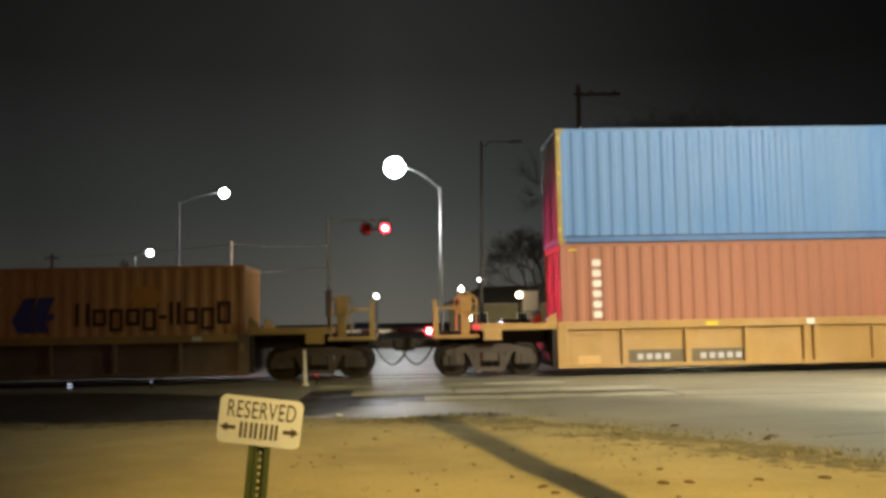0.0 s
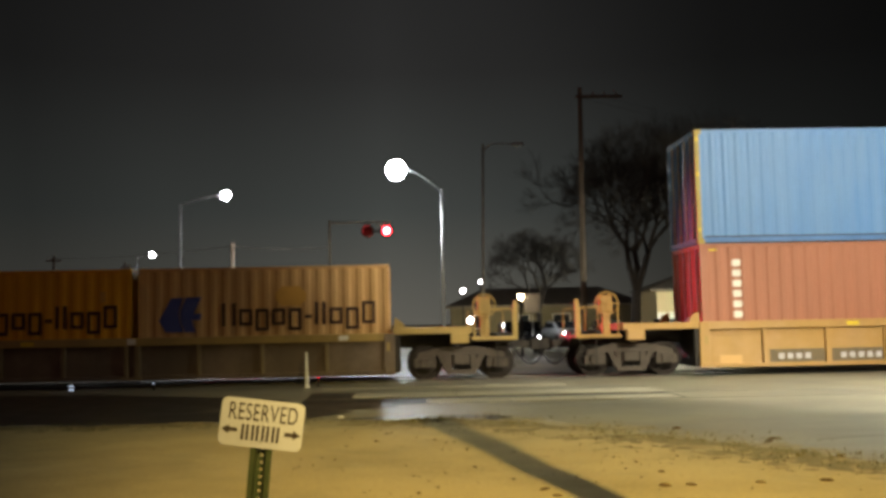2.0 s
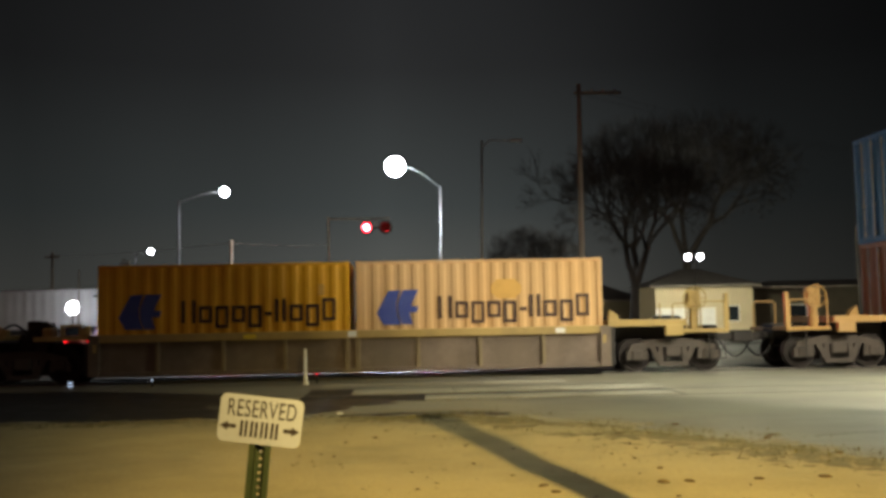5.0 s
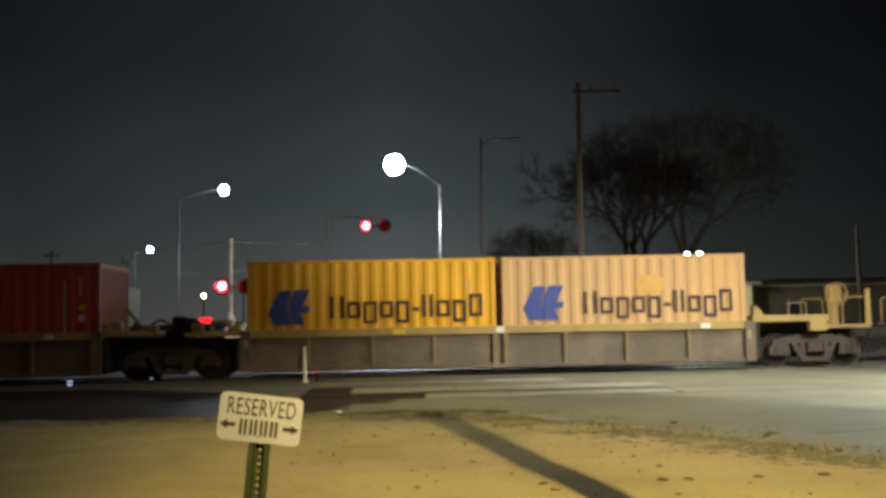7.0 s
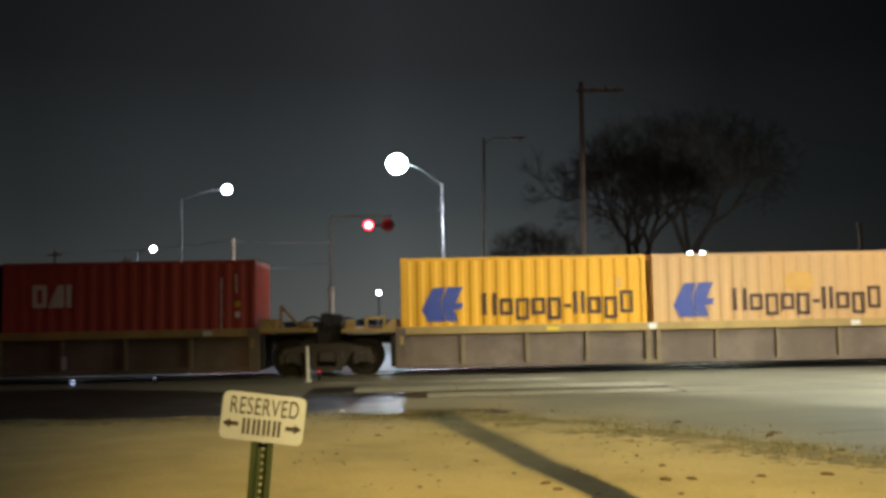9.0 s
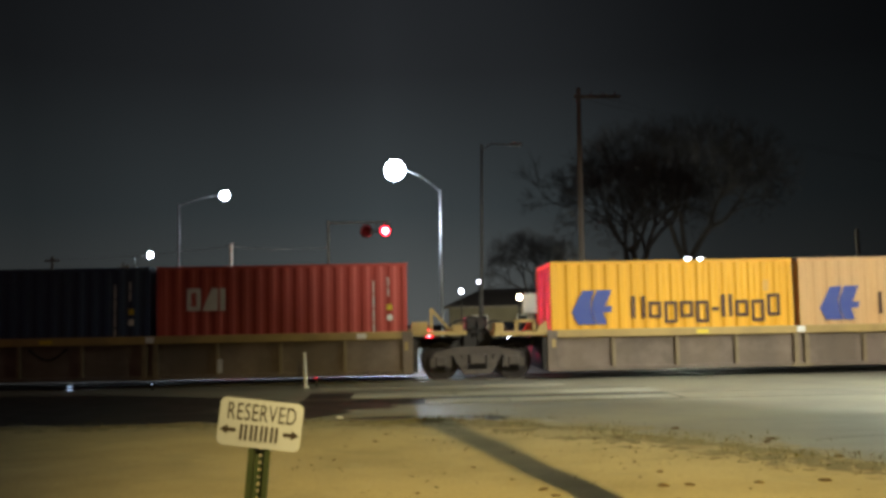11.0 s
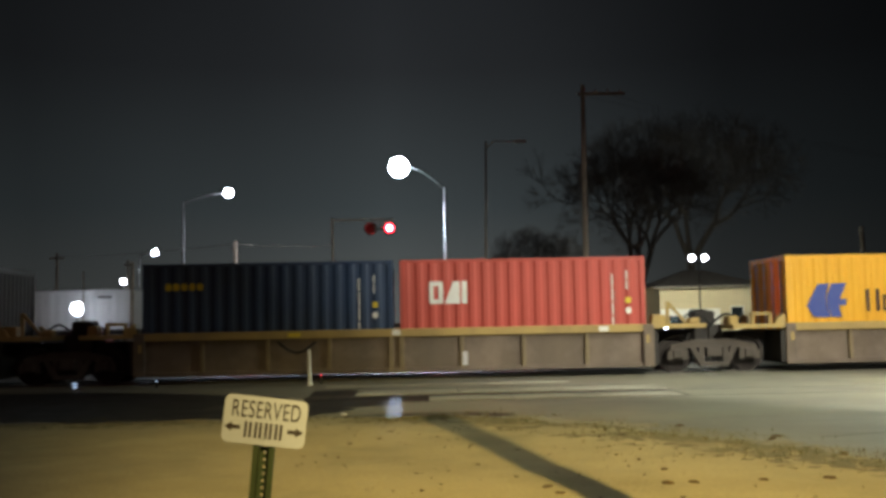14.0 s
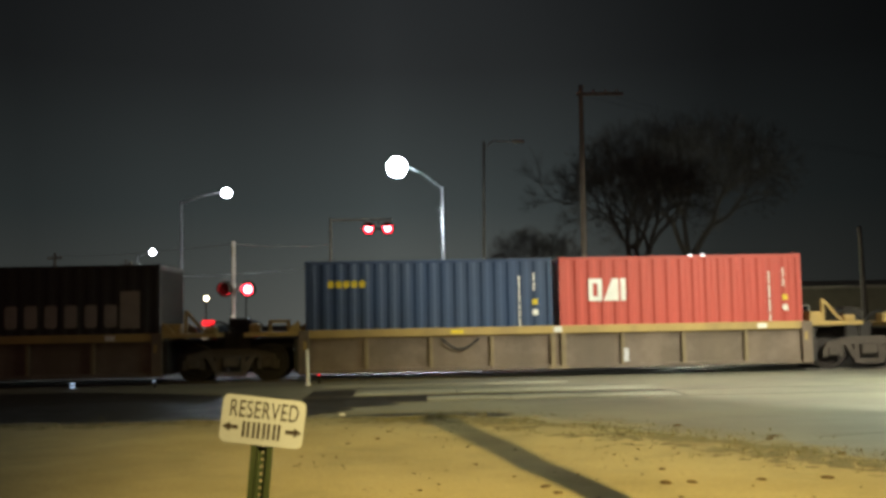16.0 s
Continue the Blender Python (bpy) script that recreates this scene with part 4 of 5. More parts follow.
        part("joint_casting", bm, M["black_steel"], car, "black articulated joint")


def well_car(s, sill, skin, side, label, left, right, length=12.36, numbers=True, brake=(True, True)):
    car = thing("well_car", track(s, MID, 0), label, "railcar", "cars of the train")
    MOVING.append((car, s, MID, 0))
    for k in (-1, 1):
        yo, yi = k * 1.44, k * 1.26
        Y = lambda a, b: (min(a, b), max(a, b))
        part("top_chord", B((-0.10, length + 0.10, *Y(yo, yi), sill - 0.19, sill), bevel=0.012), skin, car, "painted top chord")
        part("side_sheet", B((0.0, length, *Y(k * 1.34, k * 1.30), 0.29, sill - 0.19)), side, car, "grimy recessed side sheet")
        part("bottom_chord", B((-0.02, length + 0.02, *Y(k * 1.42, k * 1.27), 0.20, 0.30), bevel=0.012), side, car)
        part("stiffener", B((0.1, length - 0.1, *Y(k * 1.365, k * 1.335), sill - 0.33, sill - 0.30)), side, car)
        post = M["car_stake"] if side == M["car_dirty"] else skin
        for i in range(9):
            x = length * i / 8 + (0, -0.02, 0, -0.07, 0, 0.04, 0, 0, 0)[i]
            if i in (0, 8):
                part("end_stake", B((x - 0.10, x + 0.16, *Y(k * 1.46, k * 1.30), 0.205, sill - 0.005), bevel=0.012) if i == 0 else B((x - 0.16, x + 0.10, *Y(k * 1.46, k * 1.30), 0.205, sill - 0.005), bevel=0.012), skin if skin == M["car_yellow"] else side, car)
                part("reflector", B((x + (0.02 if i == 0 else -0.10), x + (0.10 if i == 0 else -0.02), *Y(k * 1.466, k * 1.455), 0.78, 0.98)), M["car_tan"], car, "dull pale reflector")
            elif i == 4:
                for o in (-0.13, 0.13):
                    part("stake", B((x + o - 0.06, x + o + 0.06, *Y(k * 1.45, k * 1.30), 0.26, sill - 0.19), bevel=0.01), post, car)
                part("stake_foot", B((x - 0.26, x + 0.26, *Y(k * 1.47, k * 1.28), 0.195, 0.265), bevel=0.01), post, car)
            else:
                part("stake", B((x - 0.045, x + 0.045, *Y(k * 1.43, k * 1.30), 0.28, sill - 0.19), bevel=0.008), post, car)
    part("well_floor", B((0, length, -1.27, 1.27, 0.20, 0.30)), M["black_steel"], car)
    # marks on the near side
    y = -1.343
    if numbers:
        for x0 in (1.66, 3.22):
            part("marking_panel", plate(bmesh.new(), x0, x0 + 1.38, 0.30, 0.62, y), M["plate_black"], car, "faded black marking panel")
            for i in range(4 if x0 < 2 else 5):
                bm = plate(bmesh.new(), x0 + 0.22 + i * 0.22, x0 + 0.36 + i * 0.22, 0.38, 0.52, y - 0.004)
                part("marking", bm, M["sign_face"] if skin == M["car_yellow"] else M["grey_ink"], car, "faded bar of marking")
    if skin == M["car_yellow"]:
        part("notice", plate(bmesh.new(), 0.42, 0.97, 0.30, 0.50, y, 0.01), M["faded_box"], car, "pale worn notice")
    part("chord_label", plate(bmesh.new(), length * 0.5 - 2.6, length * 0.5 - 2.3, sill - 0.15, sill - 0.05, -1.444), M["yellow_ink"], car, "yellow reflective strip")
    part("chord_label", plate(bmesh.new(), length - 1.25, length - 1.02, sill - 0.16, sill - 0.04, -1.444), M["white_paint"], car, "white reflective strip")
    part("chord_label", plate(bmesh.new(), length * 0.5 - 0.10, length * 0.5 + 0.10, sill - 0.16, sill - 0.02, -1.452), M["white_paint"], car, "white reflective strip")
    end_gear(car, -0.05, -1, 1.32 if left == "coupler" else sill - 0.02, skin, left == "coupler", brake[0])
    end_gear(car, length + 0.05, 1, 1.32 if right == "coupler" else sill - 0.02, skin, right == "coupler", brake[1])
    if left == "coupler":
        truck(car, -1.72)
    elif left == "joint":
        truck(car, -1.78, 0.46, 1.80)
    if right == "coupler":
        truck(car, length + 1.72)
    return car


well_car(2.87, 1.33, M["car_yellow"], M["car_yellow"], "yellow double-stack well car with black marking panels", "coupler", "coupler")
well_car(-17.13, 1.20, M["car_tan"], M["car_dirty"], "dusty tan and grey well car with grimy side sheets", "joint", "coupler", numbers=False, brake=(False, True))
side_car = well_car(-32.95, 1.24, M["car_tan"], M["car_dirty"], "dusty tan well car carrying red and blue boxes", "joint", "joint", numbers=False, brake=(False, True))
part("hanging_hose", path_tube(bmesh.new(), [(3.35 + 0.1 * i, -1.475, 0.98 - 0.26 * math.sin(math.pi * i / 9)) for i in range(10)], 0.03, 7), M["rubber"], side_car, "black hose hanging in a loop")
part("side_tag", plate(bmesh.new(), 7.78, 7.90, 0.34, 0.66, -1.436), M["sign_face"], side_car, "pale tag on the side")
well_car(-48.75, 1.24, M["car_tan"], M["car_dirty"], "dusty tan well car carrying one long dark box", "coupler", "joint", numbers=False)

# ---- near things ----


def text_mesh(words, size, material, parent, name, m, squeeze=1.0):
    cu = bpy.data.curves.new(name, "FONT")
    cu.body, cu.size, cu.extrude, cu.align_x = words, size, 0.0006, "CENTER"
    cu.space_character = 1.08
    tmp = bpy.data.objects.new(name, cu)
    me = bpy.data.meshes.new_from_object(tmp)
    me.name = name
    bpy.data.objects.remove(tmp)
    me.transform(m @ Matrix.Diagonal((squeeze, 1, 1, 1)))
    me.materials.append(material)
    ob = new(name, me)
    ob.parent = parent
    return ob


def build_sign():
    root = thing("parking_sign", pose(-0.757, 3.455, 0.006, 0, 5.2, 0), "cream parking sign with dark lettering on a leaning green post", "sign")
    # U-shaped post with holes down its middle
    bm = bmesh.new()
    for a, b, y0, y1 in ((-0.040, -0.020, 0.000, 0.005), (0.020, 0.040, 0.000, 0.005), (-0.022, -0.017, 0.000, 0.030), (0.017, 0.022, 0.000, 0.030)):
        box(bm, a, b, y0, y1, -0.05, 1.02)
    z = -0.05
    while z < 1.0:
        box(bm, -0.020, -0.006, 0.026, 0.031, z, z + 0.0254)
        box(bm, 0.006, 0.020, 0.026, 0.031, z, z + 0.0254)
        box(bm, -0.006, 0.006, 0.026, 0.031, z, z + 0.014)
        z += 0.0254
    part("post", bm, M["post_green"], root, "green perforated U-channel post")
    w, h, c = 0.302, 0.172, 0.024
    bm = bmesh.new()
    pts = []
    for cx, cz, a0 in ((w / 2 - c, -h / 2 + c, -90), (w / 2 - c, h / 2 - c, 0), (-w / 2 + c, h / 2 - c, 90), (-w / 2 + c, -h / 2 + c, 180)):
        for i in range(7):
            a = radians(a0 + 15 * i)
            pts.append((cx + c * math.cos(a), cz + c * math.sin(a)))
    prism(bm, pts, -0.003, 0.0)
    face = part("sign_plate", bm, M["sign_face"], root)
    tilt = pose(-0.004, -0.004, 1.050, 0, 2.0, 0)
    face.matrix_basis = tilt
    up = pose(0, 0, 0, 90, 0, 0)
    text_mesh("RESERVED", 0.088, M["sign_ink"], face, "lettering", Matrix.Translation((0.002, -0.0045, 0.009)) @ up, 0.60)
    for i in range(4):
        x0 = -0.070 + i * 0.037
        bm = plate(bmesh.new(), x0, x0 + 0.009, -0.062, -0.006, -0.0035)
        plate(bm, x0 + 0.017, x0 + 0.026, -0.062, -0.006, -0.0035)
        part("name_bar", bm, M["sign_ink"], face, "dark bars in place of a name")
    for d in (-1, 1):
        bm = bmesh.new()
        prism(bm, [(d * 0.144, -0.029), (d * 0.116, -0.012), (d * 0.116, -0.022), (d * 0.086, -0.022), (d * 0.086, -0.036), (d * 0.116, -0.036), (d * 0.116, -0.046)], -0.0046, -0.0025)
        bmesh.ops.recalc_face_normals(bm, faces=bm.faces)
        part("arrow", bm, M["sign_ink"], face)
    for z in (-0.062, 0.058):
        bm = tube(bmesh.new(), (0.004, -0.007, z), (0.004, 0.0, z), 0.006, n=8)
        part("bolt", bm, M["galv"], face)


def build_marker():
    root = thing("marker_post", pose(-3.16, 21.75, 0, 0, -1.2, 0), "slim white marker post beside the rails", "marker post")
    part("stake", tube(bmesh.new(), (0, 0, 0.02), (0, 0, 0.81), 0.042, 0.036, 10), M["white_paint"], root)
    part("base", tube(bmesh.new(), (0, 0, -0.01), (0, 0, 0.05), 0.085, 0.07, 12), M["white_paint"], root)


def build_yard_pole():
    """Wooden pole beside the camera; it throws the long shadow across the yard."""
    root = thing("wooden_pole", pose(2.48, 1.5, 0), "weathered wooden pole standing in the dirt yard", "pole")
    part("shaft", tube(bmesh.new(), (0, 0, -0.1), (0, 0, 4.55), 0.125, 0.088, 12), M["wood_pole"], root)
    part("cap", tube(bmesh.new(), (0, 0, 4.55), (0, 0, 4.60), 0.10, 0.07, 12), M["galv"], root)


def cobra_pole(name, x, y, h, d, label, light_block=False):
    root = thing(name, pose(x, y, 0), label, "street lamp", "lamps over the yard and road")
    part("pole", tube(bmesh.new(), (0, 0, -0.05), (0, 0, h - 0.3), 0.12, 0.08, 12), M["galv"], root)
    part("arm", path_tube(bmesh.new(), [(d * 1.6 * i / 6, 0, h - 0.4 + 0.55 * math.sin(i / 6 * 1.5)) for i in range(7)], 0.04, 8), M["galv"], root)
    head = part("lamp_head", B((d * 1.6 - 0.35, d * 1.6 + 0.35, -0.17, 0.17, h + 0.15, h + 0.32), bevel=0.05), M["galv"], root)
    part("lens", B((d * 1.6 - 0.25, d * 1.6 + 0.25, -0.12, 0.12, h + 0.12, h + 0.149)), M["glow_small"], head, "glowing lens")
    # unseen plates added to shape the beam: off the tree tops and lower left
    if light_block:
        part("light_block", B((d * 1.6 - 1.0, d * 1.6 + 1.0, 0.10, 0.60, h + 0.324, h + 0.344), (d * 1.6 - 1.0, d * 1.6 + 1.0, 0.58, 0.60, h - 0.07, h + 0.322)), M["galv"], head, "unseen plate added to cut the lamp's upper light")
        bm = prism(bmesh.new(), [(-1.30, -0.75), (-0.455, -0.75), (-0.448, -0.331), (-0.512, -0.252), (-0.720, -0.072), (-1.30, -0.072)], 0.58, 0.60)
        part("side_block", shift(bm, d * 1.6, 0, h), M["galv"], head, "unseen plate added to shade the train's lower left")


def lamp_glint(x, y, z, material, label, bars=1):
    """A small glowing block on a short stub, standing for a lamp's glint."""
    root = thing("lamp_glint", pose(x, y, 0), label, "marker light", "lights along the rails")
    part("stub", tube(bmesh.new(), (0, 0.03, -0.01), (0, 0.03, z + 0.02), 0.022, n=8), M["black_steel"], root)
    for i in range(bars):
        w = 0.055 if bars > 1 else 0.02
        part("lens", B((-w, w, -0.015, 0.012, z - 0.016 - i * 0.075, z + 0.016 - i * 0.075), bevel=0.006), material, root)


build_sign()
build_marker()
# glints of far lamps under the train, added as glowing blocks
lamp_glint(-8.64, 22.0, 0.12, M["glow_blue"], "pale blue glint of a far lamp, made of glowing bars", 2)
lamp_glint(-6.75, 22.0, 0.15, M["glow_blue"], "white glint of a far lamp, made of a glowing block")
lamp_glint(-2.94, 22.0, 0.22, M["glow_tail"], "red glint of the signal lights, made of a glowing block")
build_yard_pole()
cobra_pole("street_lamp", 15.2, 4.0, 11.0, -1, "tall street light standing beside the road", True)
cobra_pole("street_lamp", 14.0, 17.0, 9.0, -1, "cool white street light over the road")
cobra_pole("street_lamp", 5.48, -5.0, 7.0, -1, "sodium yard light behind the dirt yard")

# ---- crossing signals ----
SHUTTERS = []


def flasher(root, x, z, y, side):
    """A red flashing light: black disc, hood, glowing lens and an added shutter that makes it wink."""
    bm = tube(bmesh.new(), (x, y + 0.02, z), (x, y + 0.05, z), 0.27, n=24)
    tube(bm, (x, y + 0.05, z), (x, y + 0.24, z), 0.16, 0.11, 14)
    f = part("backing_disc", bm, M["black_steel"], root, "black signal disc")
    bm = bmesh.new()
    n = 14
    ra = [(0.215 * math.cos(a), 0.215 * math.sin(a)) for a in [math.pi * (-0.15 + 1.3 * i / n) for i in range(n + 1)]]
    for i in range(n):
        (a, b), (c, d) = ra[i], ra[i + 1]
        v = [bm.verts.new((x + a, y + 0.02, z + b)), bm.verts.new((x + c, y + 0.02, z + d)), bm.verts.new((x + c, y - 0.30, z + d)), bm.verts.new((x + a, y - 0.30, z + b))]
        bm.faces.new(v)
    bmesh.ops.remove_doubles(bm, verts=bm.verts, dist=1e-4)
    bmesh.ops.solidify(bm, geom=bm.faces[:], thickness=0.006)
    part("hood", bm, M["black_steel"], f)
    bm = spin(bmesh.new(), [(0.0, -0.03), (0.10, -0.024), (0.19, 0.0), (0.19, 0.02)], "y", 24)
    shift(bm, x, y - 0.0, z)
    part("lens", bm, M["glow_red"], f, "glowing red lens", smooth=True)
    bm = shift(spin(bmesh.new(), [(0.0, -0.040), (0.08, -0.038), (0.125, -0.030), (0.125, -0.015)], "y", 20), x, y, z)
    part("bulb", bm, M["glow_bulb"], f, "pale red bright middle", smooth=True)
    # added shutter stands for the lamp switching off
    bm = tube(bmesh.new(), (0, -0.008, -0.195), (0, 0.0, -0.195), 0.196, n=24)
    sh = part("shutter", bm, M["lens_dark"], root, "added dark red disc that darkens the lens")
    sh.matrix_basis = pose(x, y - 0.045, z + 0.195)
    SHUTTERS.append((sh, x, y - 0.045, z + 0.195, side, root.name.startswith("cantilever")))


def crossing_mast():
    root = thing("crossing_signal", pose(-7.14, 32.0, 0), "galvanised level crossing signal mast with red flashing lights", "crossing signal")
    part("mast", tube(bmesh.new(), (0, 0, 0.3), (0, 0, 4.25), 0.068, n=12), M["rod_zinc"], root)
    part("base", B((-0.22, 0.22, -0.22, 0.22, -0.02, 0.32), bevel=0.03), M["galv"], root)
    part("junction_box", B((-0.12, 0.14, -0.16, 0.06, 1.35, 1.62), bevel=0.02), M["galv"], root)
    part("cross_arm", tube(bmesh.new(), (-0.30, 0, 2.62), (0.58, 0, 2.62), 0.035, n=8), M["galv"], root)
    flasher(root, -0.25, 2.62, -0.22, 0)
    flasher(root, 0.53, 2.60, -0.22, 1)
    # gate machine with its folded arm
    part("gate_machine", B((-0.15, 0.30, -0.25, 0.25, 0.75, 1.25), bevel=0.04), M["white_paint"], root)
    bm = bmesh.new()
    path_tube(bm, [(0.02, -0.2, 1.75), (0.03, -0.2, 1.40), (0.12, -0.2, 1.22), (0.30, -0.2, 1.16), (0.45, -0.2, 1.22), (0.52, -0.2, 1.38)], 0.075, 8)
    part("counterweight", bm, M["white_paint"], root)
    bm = B((-1.08, -0.88, -0.05, -0.02, 0.95, 1.36), bevel=0.006)
    tube(bm, (-1.0, 0, 0.0), (-1.0, 0, 0.96), 0.03, n=8)
    part("walkway_board", bm, M["white_paint"], root, "short white board beside the footway")
    part("walkway_lamp", B((-1.05, -0.62, -0.10, -0.02, 1.40, 1.58), bevel=0.03), M["glow_tail"], root, "small red lamp")
    # lowered gate arm in red and white lengths, with the red light at its tip
    arm = part("gate_arm", B((0.25, 6.50, -0.24, -0.21, 1.06, 1.16), bevel=0.004), M["white_paint"], root, "lowered striped gate arm")
    for i in range(5):
        part("red_stripe", B((0.8 + i * 1.2, 1.4 + i * 1.2, -0.244, -0.206, 1.057, 1.163)), M["car_maroon"], arm)
    part("gate_light", B((6.54, 6.82, -0.27, -0.20, 0.95, 1.23), bevel=0.03), M["glow_tail"], root, "red gate light")
    bm = bmesh.new()
    bmesh.ops.create_uvsphere(bm, u_segments=14, v_segments=8, radius=0.10)
    part("gate_lens", shift(bm, 6.68, -0.27, 1.09), M["glow_bulb"], root, "bright red lens", smooth=True)


def cantilever():
    root = thing("cantilever_signal", pose(-4.56, 38.0, 0), "dark cantilever signal bridge with red flashing lights over the street", "crossing signal")
    part("mast", tube(bmesh.new(), (0, 0, 0), (0, 0, 5.65), 0.06, 0.05, 12), M["dull_steel"], root)
    part("mast_sleeve", tube(bmesh.new(), (0, 0, 1.65), (0, 0, 2.75), 0.13, n=12), M["galv"], root)
    part("boom", tube(bmesh.new(), (0, 0, 5.55), (2.5, 0, 5.55), 0.045, 0.035, 8), M["dull_steel"], root)
    part("hanger", tube(bmesh.new(), (1.94, 0, 5.17), (1.94, 0, 5.55), 0.025, n=8), M["dull_steel"], root)
    part("cross_arm", tube(bmesh.new(), (1.5, 0, 5.17), (2.4, 0, 5.17), 0.03, n=8), M["black_steel"], root)
    flasher(root, 1.56, 5.17, -0.22, 0)
    flasher(root, 2.32, 5.17, -0.22, 1)


crossing_mast()
cantilever()

# ---- street lights and poles ----


def street_light(x, y, height, reach, rise, bowl, d=-1):
    """A tapered steel pole with a long arm and a lit bowl."""
    root = thing("street_lamp", pose(x, y, 0), "tall galvanised street light with a lit cool white head", "street lamp", "street lights")
    part("base_plate", B((-0.2, 0.2, -0.2, 0.2, -0.03, 0.05), bevel=0.01), M["galv"], root)
    part("pole", tube(bmesh.new(), (0, 0, 0.04), (0, 0, height), 0.105, 0.07, 12), M["galv"], root, smooth=True)
    pts = [(d * reach * i / 8, 0, height - 0.12 + rise * math.sin(i / 8 * math.pi / 2)) for i in range(9)]
    part("arm", path_tube(bmesh.new(), pts, 0.045, 8), M["galv"], root)
    ex, ez = pts[-1][0], pts[-1][2]
    head = part("lamp_head", B((min(ex, ex + d * 0.62), max(ex, ex + d * 0.62), -0.17, 0.17, ez - 0.06, ez + 0.12), bevel=0.05), M["galv"], root)
    bm = bmesh.new()
    bmesh.ops.create_uvsphere(bm, u_segments=32, v_segments=18, radius=bowl)
    shift(bm, ex + d * 0.32, -0.2, ez - 0.02)
    part("lens", bm, M["glow_white"], head, "glowing white lens", smooth=True)


# bowl radii are widened to hold the lamps' glare
street_light(-0.02, 57.0, 9.55, 2.40, 1.35, 0.60)
street_light(-17.0, 61.0, 9.49, 2.68, 0.62, 0.29, 1)
street_light(-38.0, 117.0, 10.3, 1.6, 0.45, 0.34, 1)


def utility_pole(x, y, h, r, arm, lean, label, lamp_arm=0.0, dark=False):
    skin = M["dull_steel"] if lamp_arm else M["bark"] if dark else M["wood_pole"]
    root = thing("utility_pole", pose(x, y, 0, 0, lean, 0), label, "utility pole", "utility poles")
    part("shaft", tube(bmesh.new(), (0, 0, -0.3), (0, 0, h), r, r * 0.62, 12), skin, root)
    if arm:
        a0, a1 = arm
        part("cross_arm", B((a0, a1, -0.09, 0.03, h - 0.45, h - 0.33), bevel=0.01), M["wood_pole"], root)
        for i in range(4):
            ix = a0 + (a1 - a0) * (i + 0.5) / 4
            part("insulator", spin(shift(bmesh.new()), [(0.0, h - 0.33), (0.05, h - 0.31), (0.035, h - 0.26), (0.05, h - 0.22), (0.0, h - 0.18)], "z", 8), M["galv"], root).location = (ix, -0.03, 0)
    if lamp_arm:
        part("lamp_arm", path_tube(bmesh.new(), [(0, 0, h - 0.35), (lamp_arm * 0.3, 0, h + 0.02), (lamp_arm, 0, h - 0.02)], 0.03, 6), M["galv"], root)
        part("lamp_head", B((lamp_arm - 0.05, lamp_arm + 0.55, -0.14, 0.14, h - 0.08, h + 0.06), bevel=0.04), M["galv"], root, "unlit lamp head")
    return root


utility_pole(1.82, 45.0, 10.0, 0.085, None, 1.2, "slim grey pole with an unlit lamp arm", 1.4)
utility_pole(5.90, 40.0, 11.4, 0.145, (-0.2, 1.8), 0.6, "tall weathered wooden utility pole with a cross arm")
utility_pole(41.0, 62.0, 11.0, 0.17, (-0.2, 1.8), 0, "tall weathered wooden utility pole with a cross arm")
utility_pole(26.6, 60.0, 6.9, 0.19, None, -0.8, "dark short wooden pole", dark=True)
utility_pole(-28.9, 70.0, 7.0, 0.15, (-0.55, 0.55), 0, "distant wooden utility pole with a short cross arm")
utility_pole(-23.6, 70.0, 6.4, 0.13, (-0.3, 0.3), 0, "distant wooden utility pole with a short cross arm")
utility_pole(-15.0, 45.0, 4.5, 0.11, None, 0.5, "thin wooden pole behind the railway")
utility_pole(-22.3, 58.0, 4.9, 0.07, None, 0, "thin grey pole beside a white trailer")


def wire(a, b, sag, r=0.012, skin="galv"):
    a, b = Vector(a), Vector(b)
    pts = [a.lerp(b, i / 12) - Vector((0, 0, sag * 4 * (i / 12) * (1 - i / 12))) for i in range(13)]
    mid = a.lerp(b, 0.5)
    bm = path_tube(bmesh.new(), [p - mid for p in pts], r, 5)
    ob = tagged(part("overhead_wire", bm, M[skin], None), "thin overhead wire sagging between poles", "wire", "overhead wires")
    ob.location = mid


wire((-28.9, 70, 6.8), (-7.14, 32, 4.16), 0.15, 0.012)
wire((-7.14, 32, 4.16), (-4.56, 38, 4.55), 0.08, 0.012)
wire((-17.0, 61, 4.62), (-4.56, 38, 3.68), 0.08, 0.018)
wire((5.95, 40, 11.0), (40, 62, 10.6), 0.8, 0.006, "rubber")
wire((7.0, 40, 11.0), (42, 62, 10.6), 0.9, 0.006, "rubber")


def post_lamp(x, y, h, r, glow_mat, label, twin=0.0, post=True):
    root = thing("post_lamp", pose(x, y, 0), label, "post lamp", "small lamps")
    part("post", tube(bmesh.new(), (0, 0, 0), (0, 0, h - (0.25 if twin else r)), 0.06, 0.05, 8), M["black_steel"], root)
    xs = (-twin / 2, twin / 2) if twin else (0,)
    if twin:
        part("bracket", B((-twin / 2, twin / 2, -0.03, 0.03, h - 0.30, h - 0.24)), M["black_steel"], root)
    for gx in xs:
        bm = bmesh.new()
        bmesh.ops.create_uvsphere(bm, u_segments=14, v_segments=8, radius=r)
        shift(bm, gx, 0, h)
        part("globe", bm, glow_mat, root, "glowing globe", smooth=True)


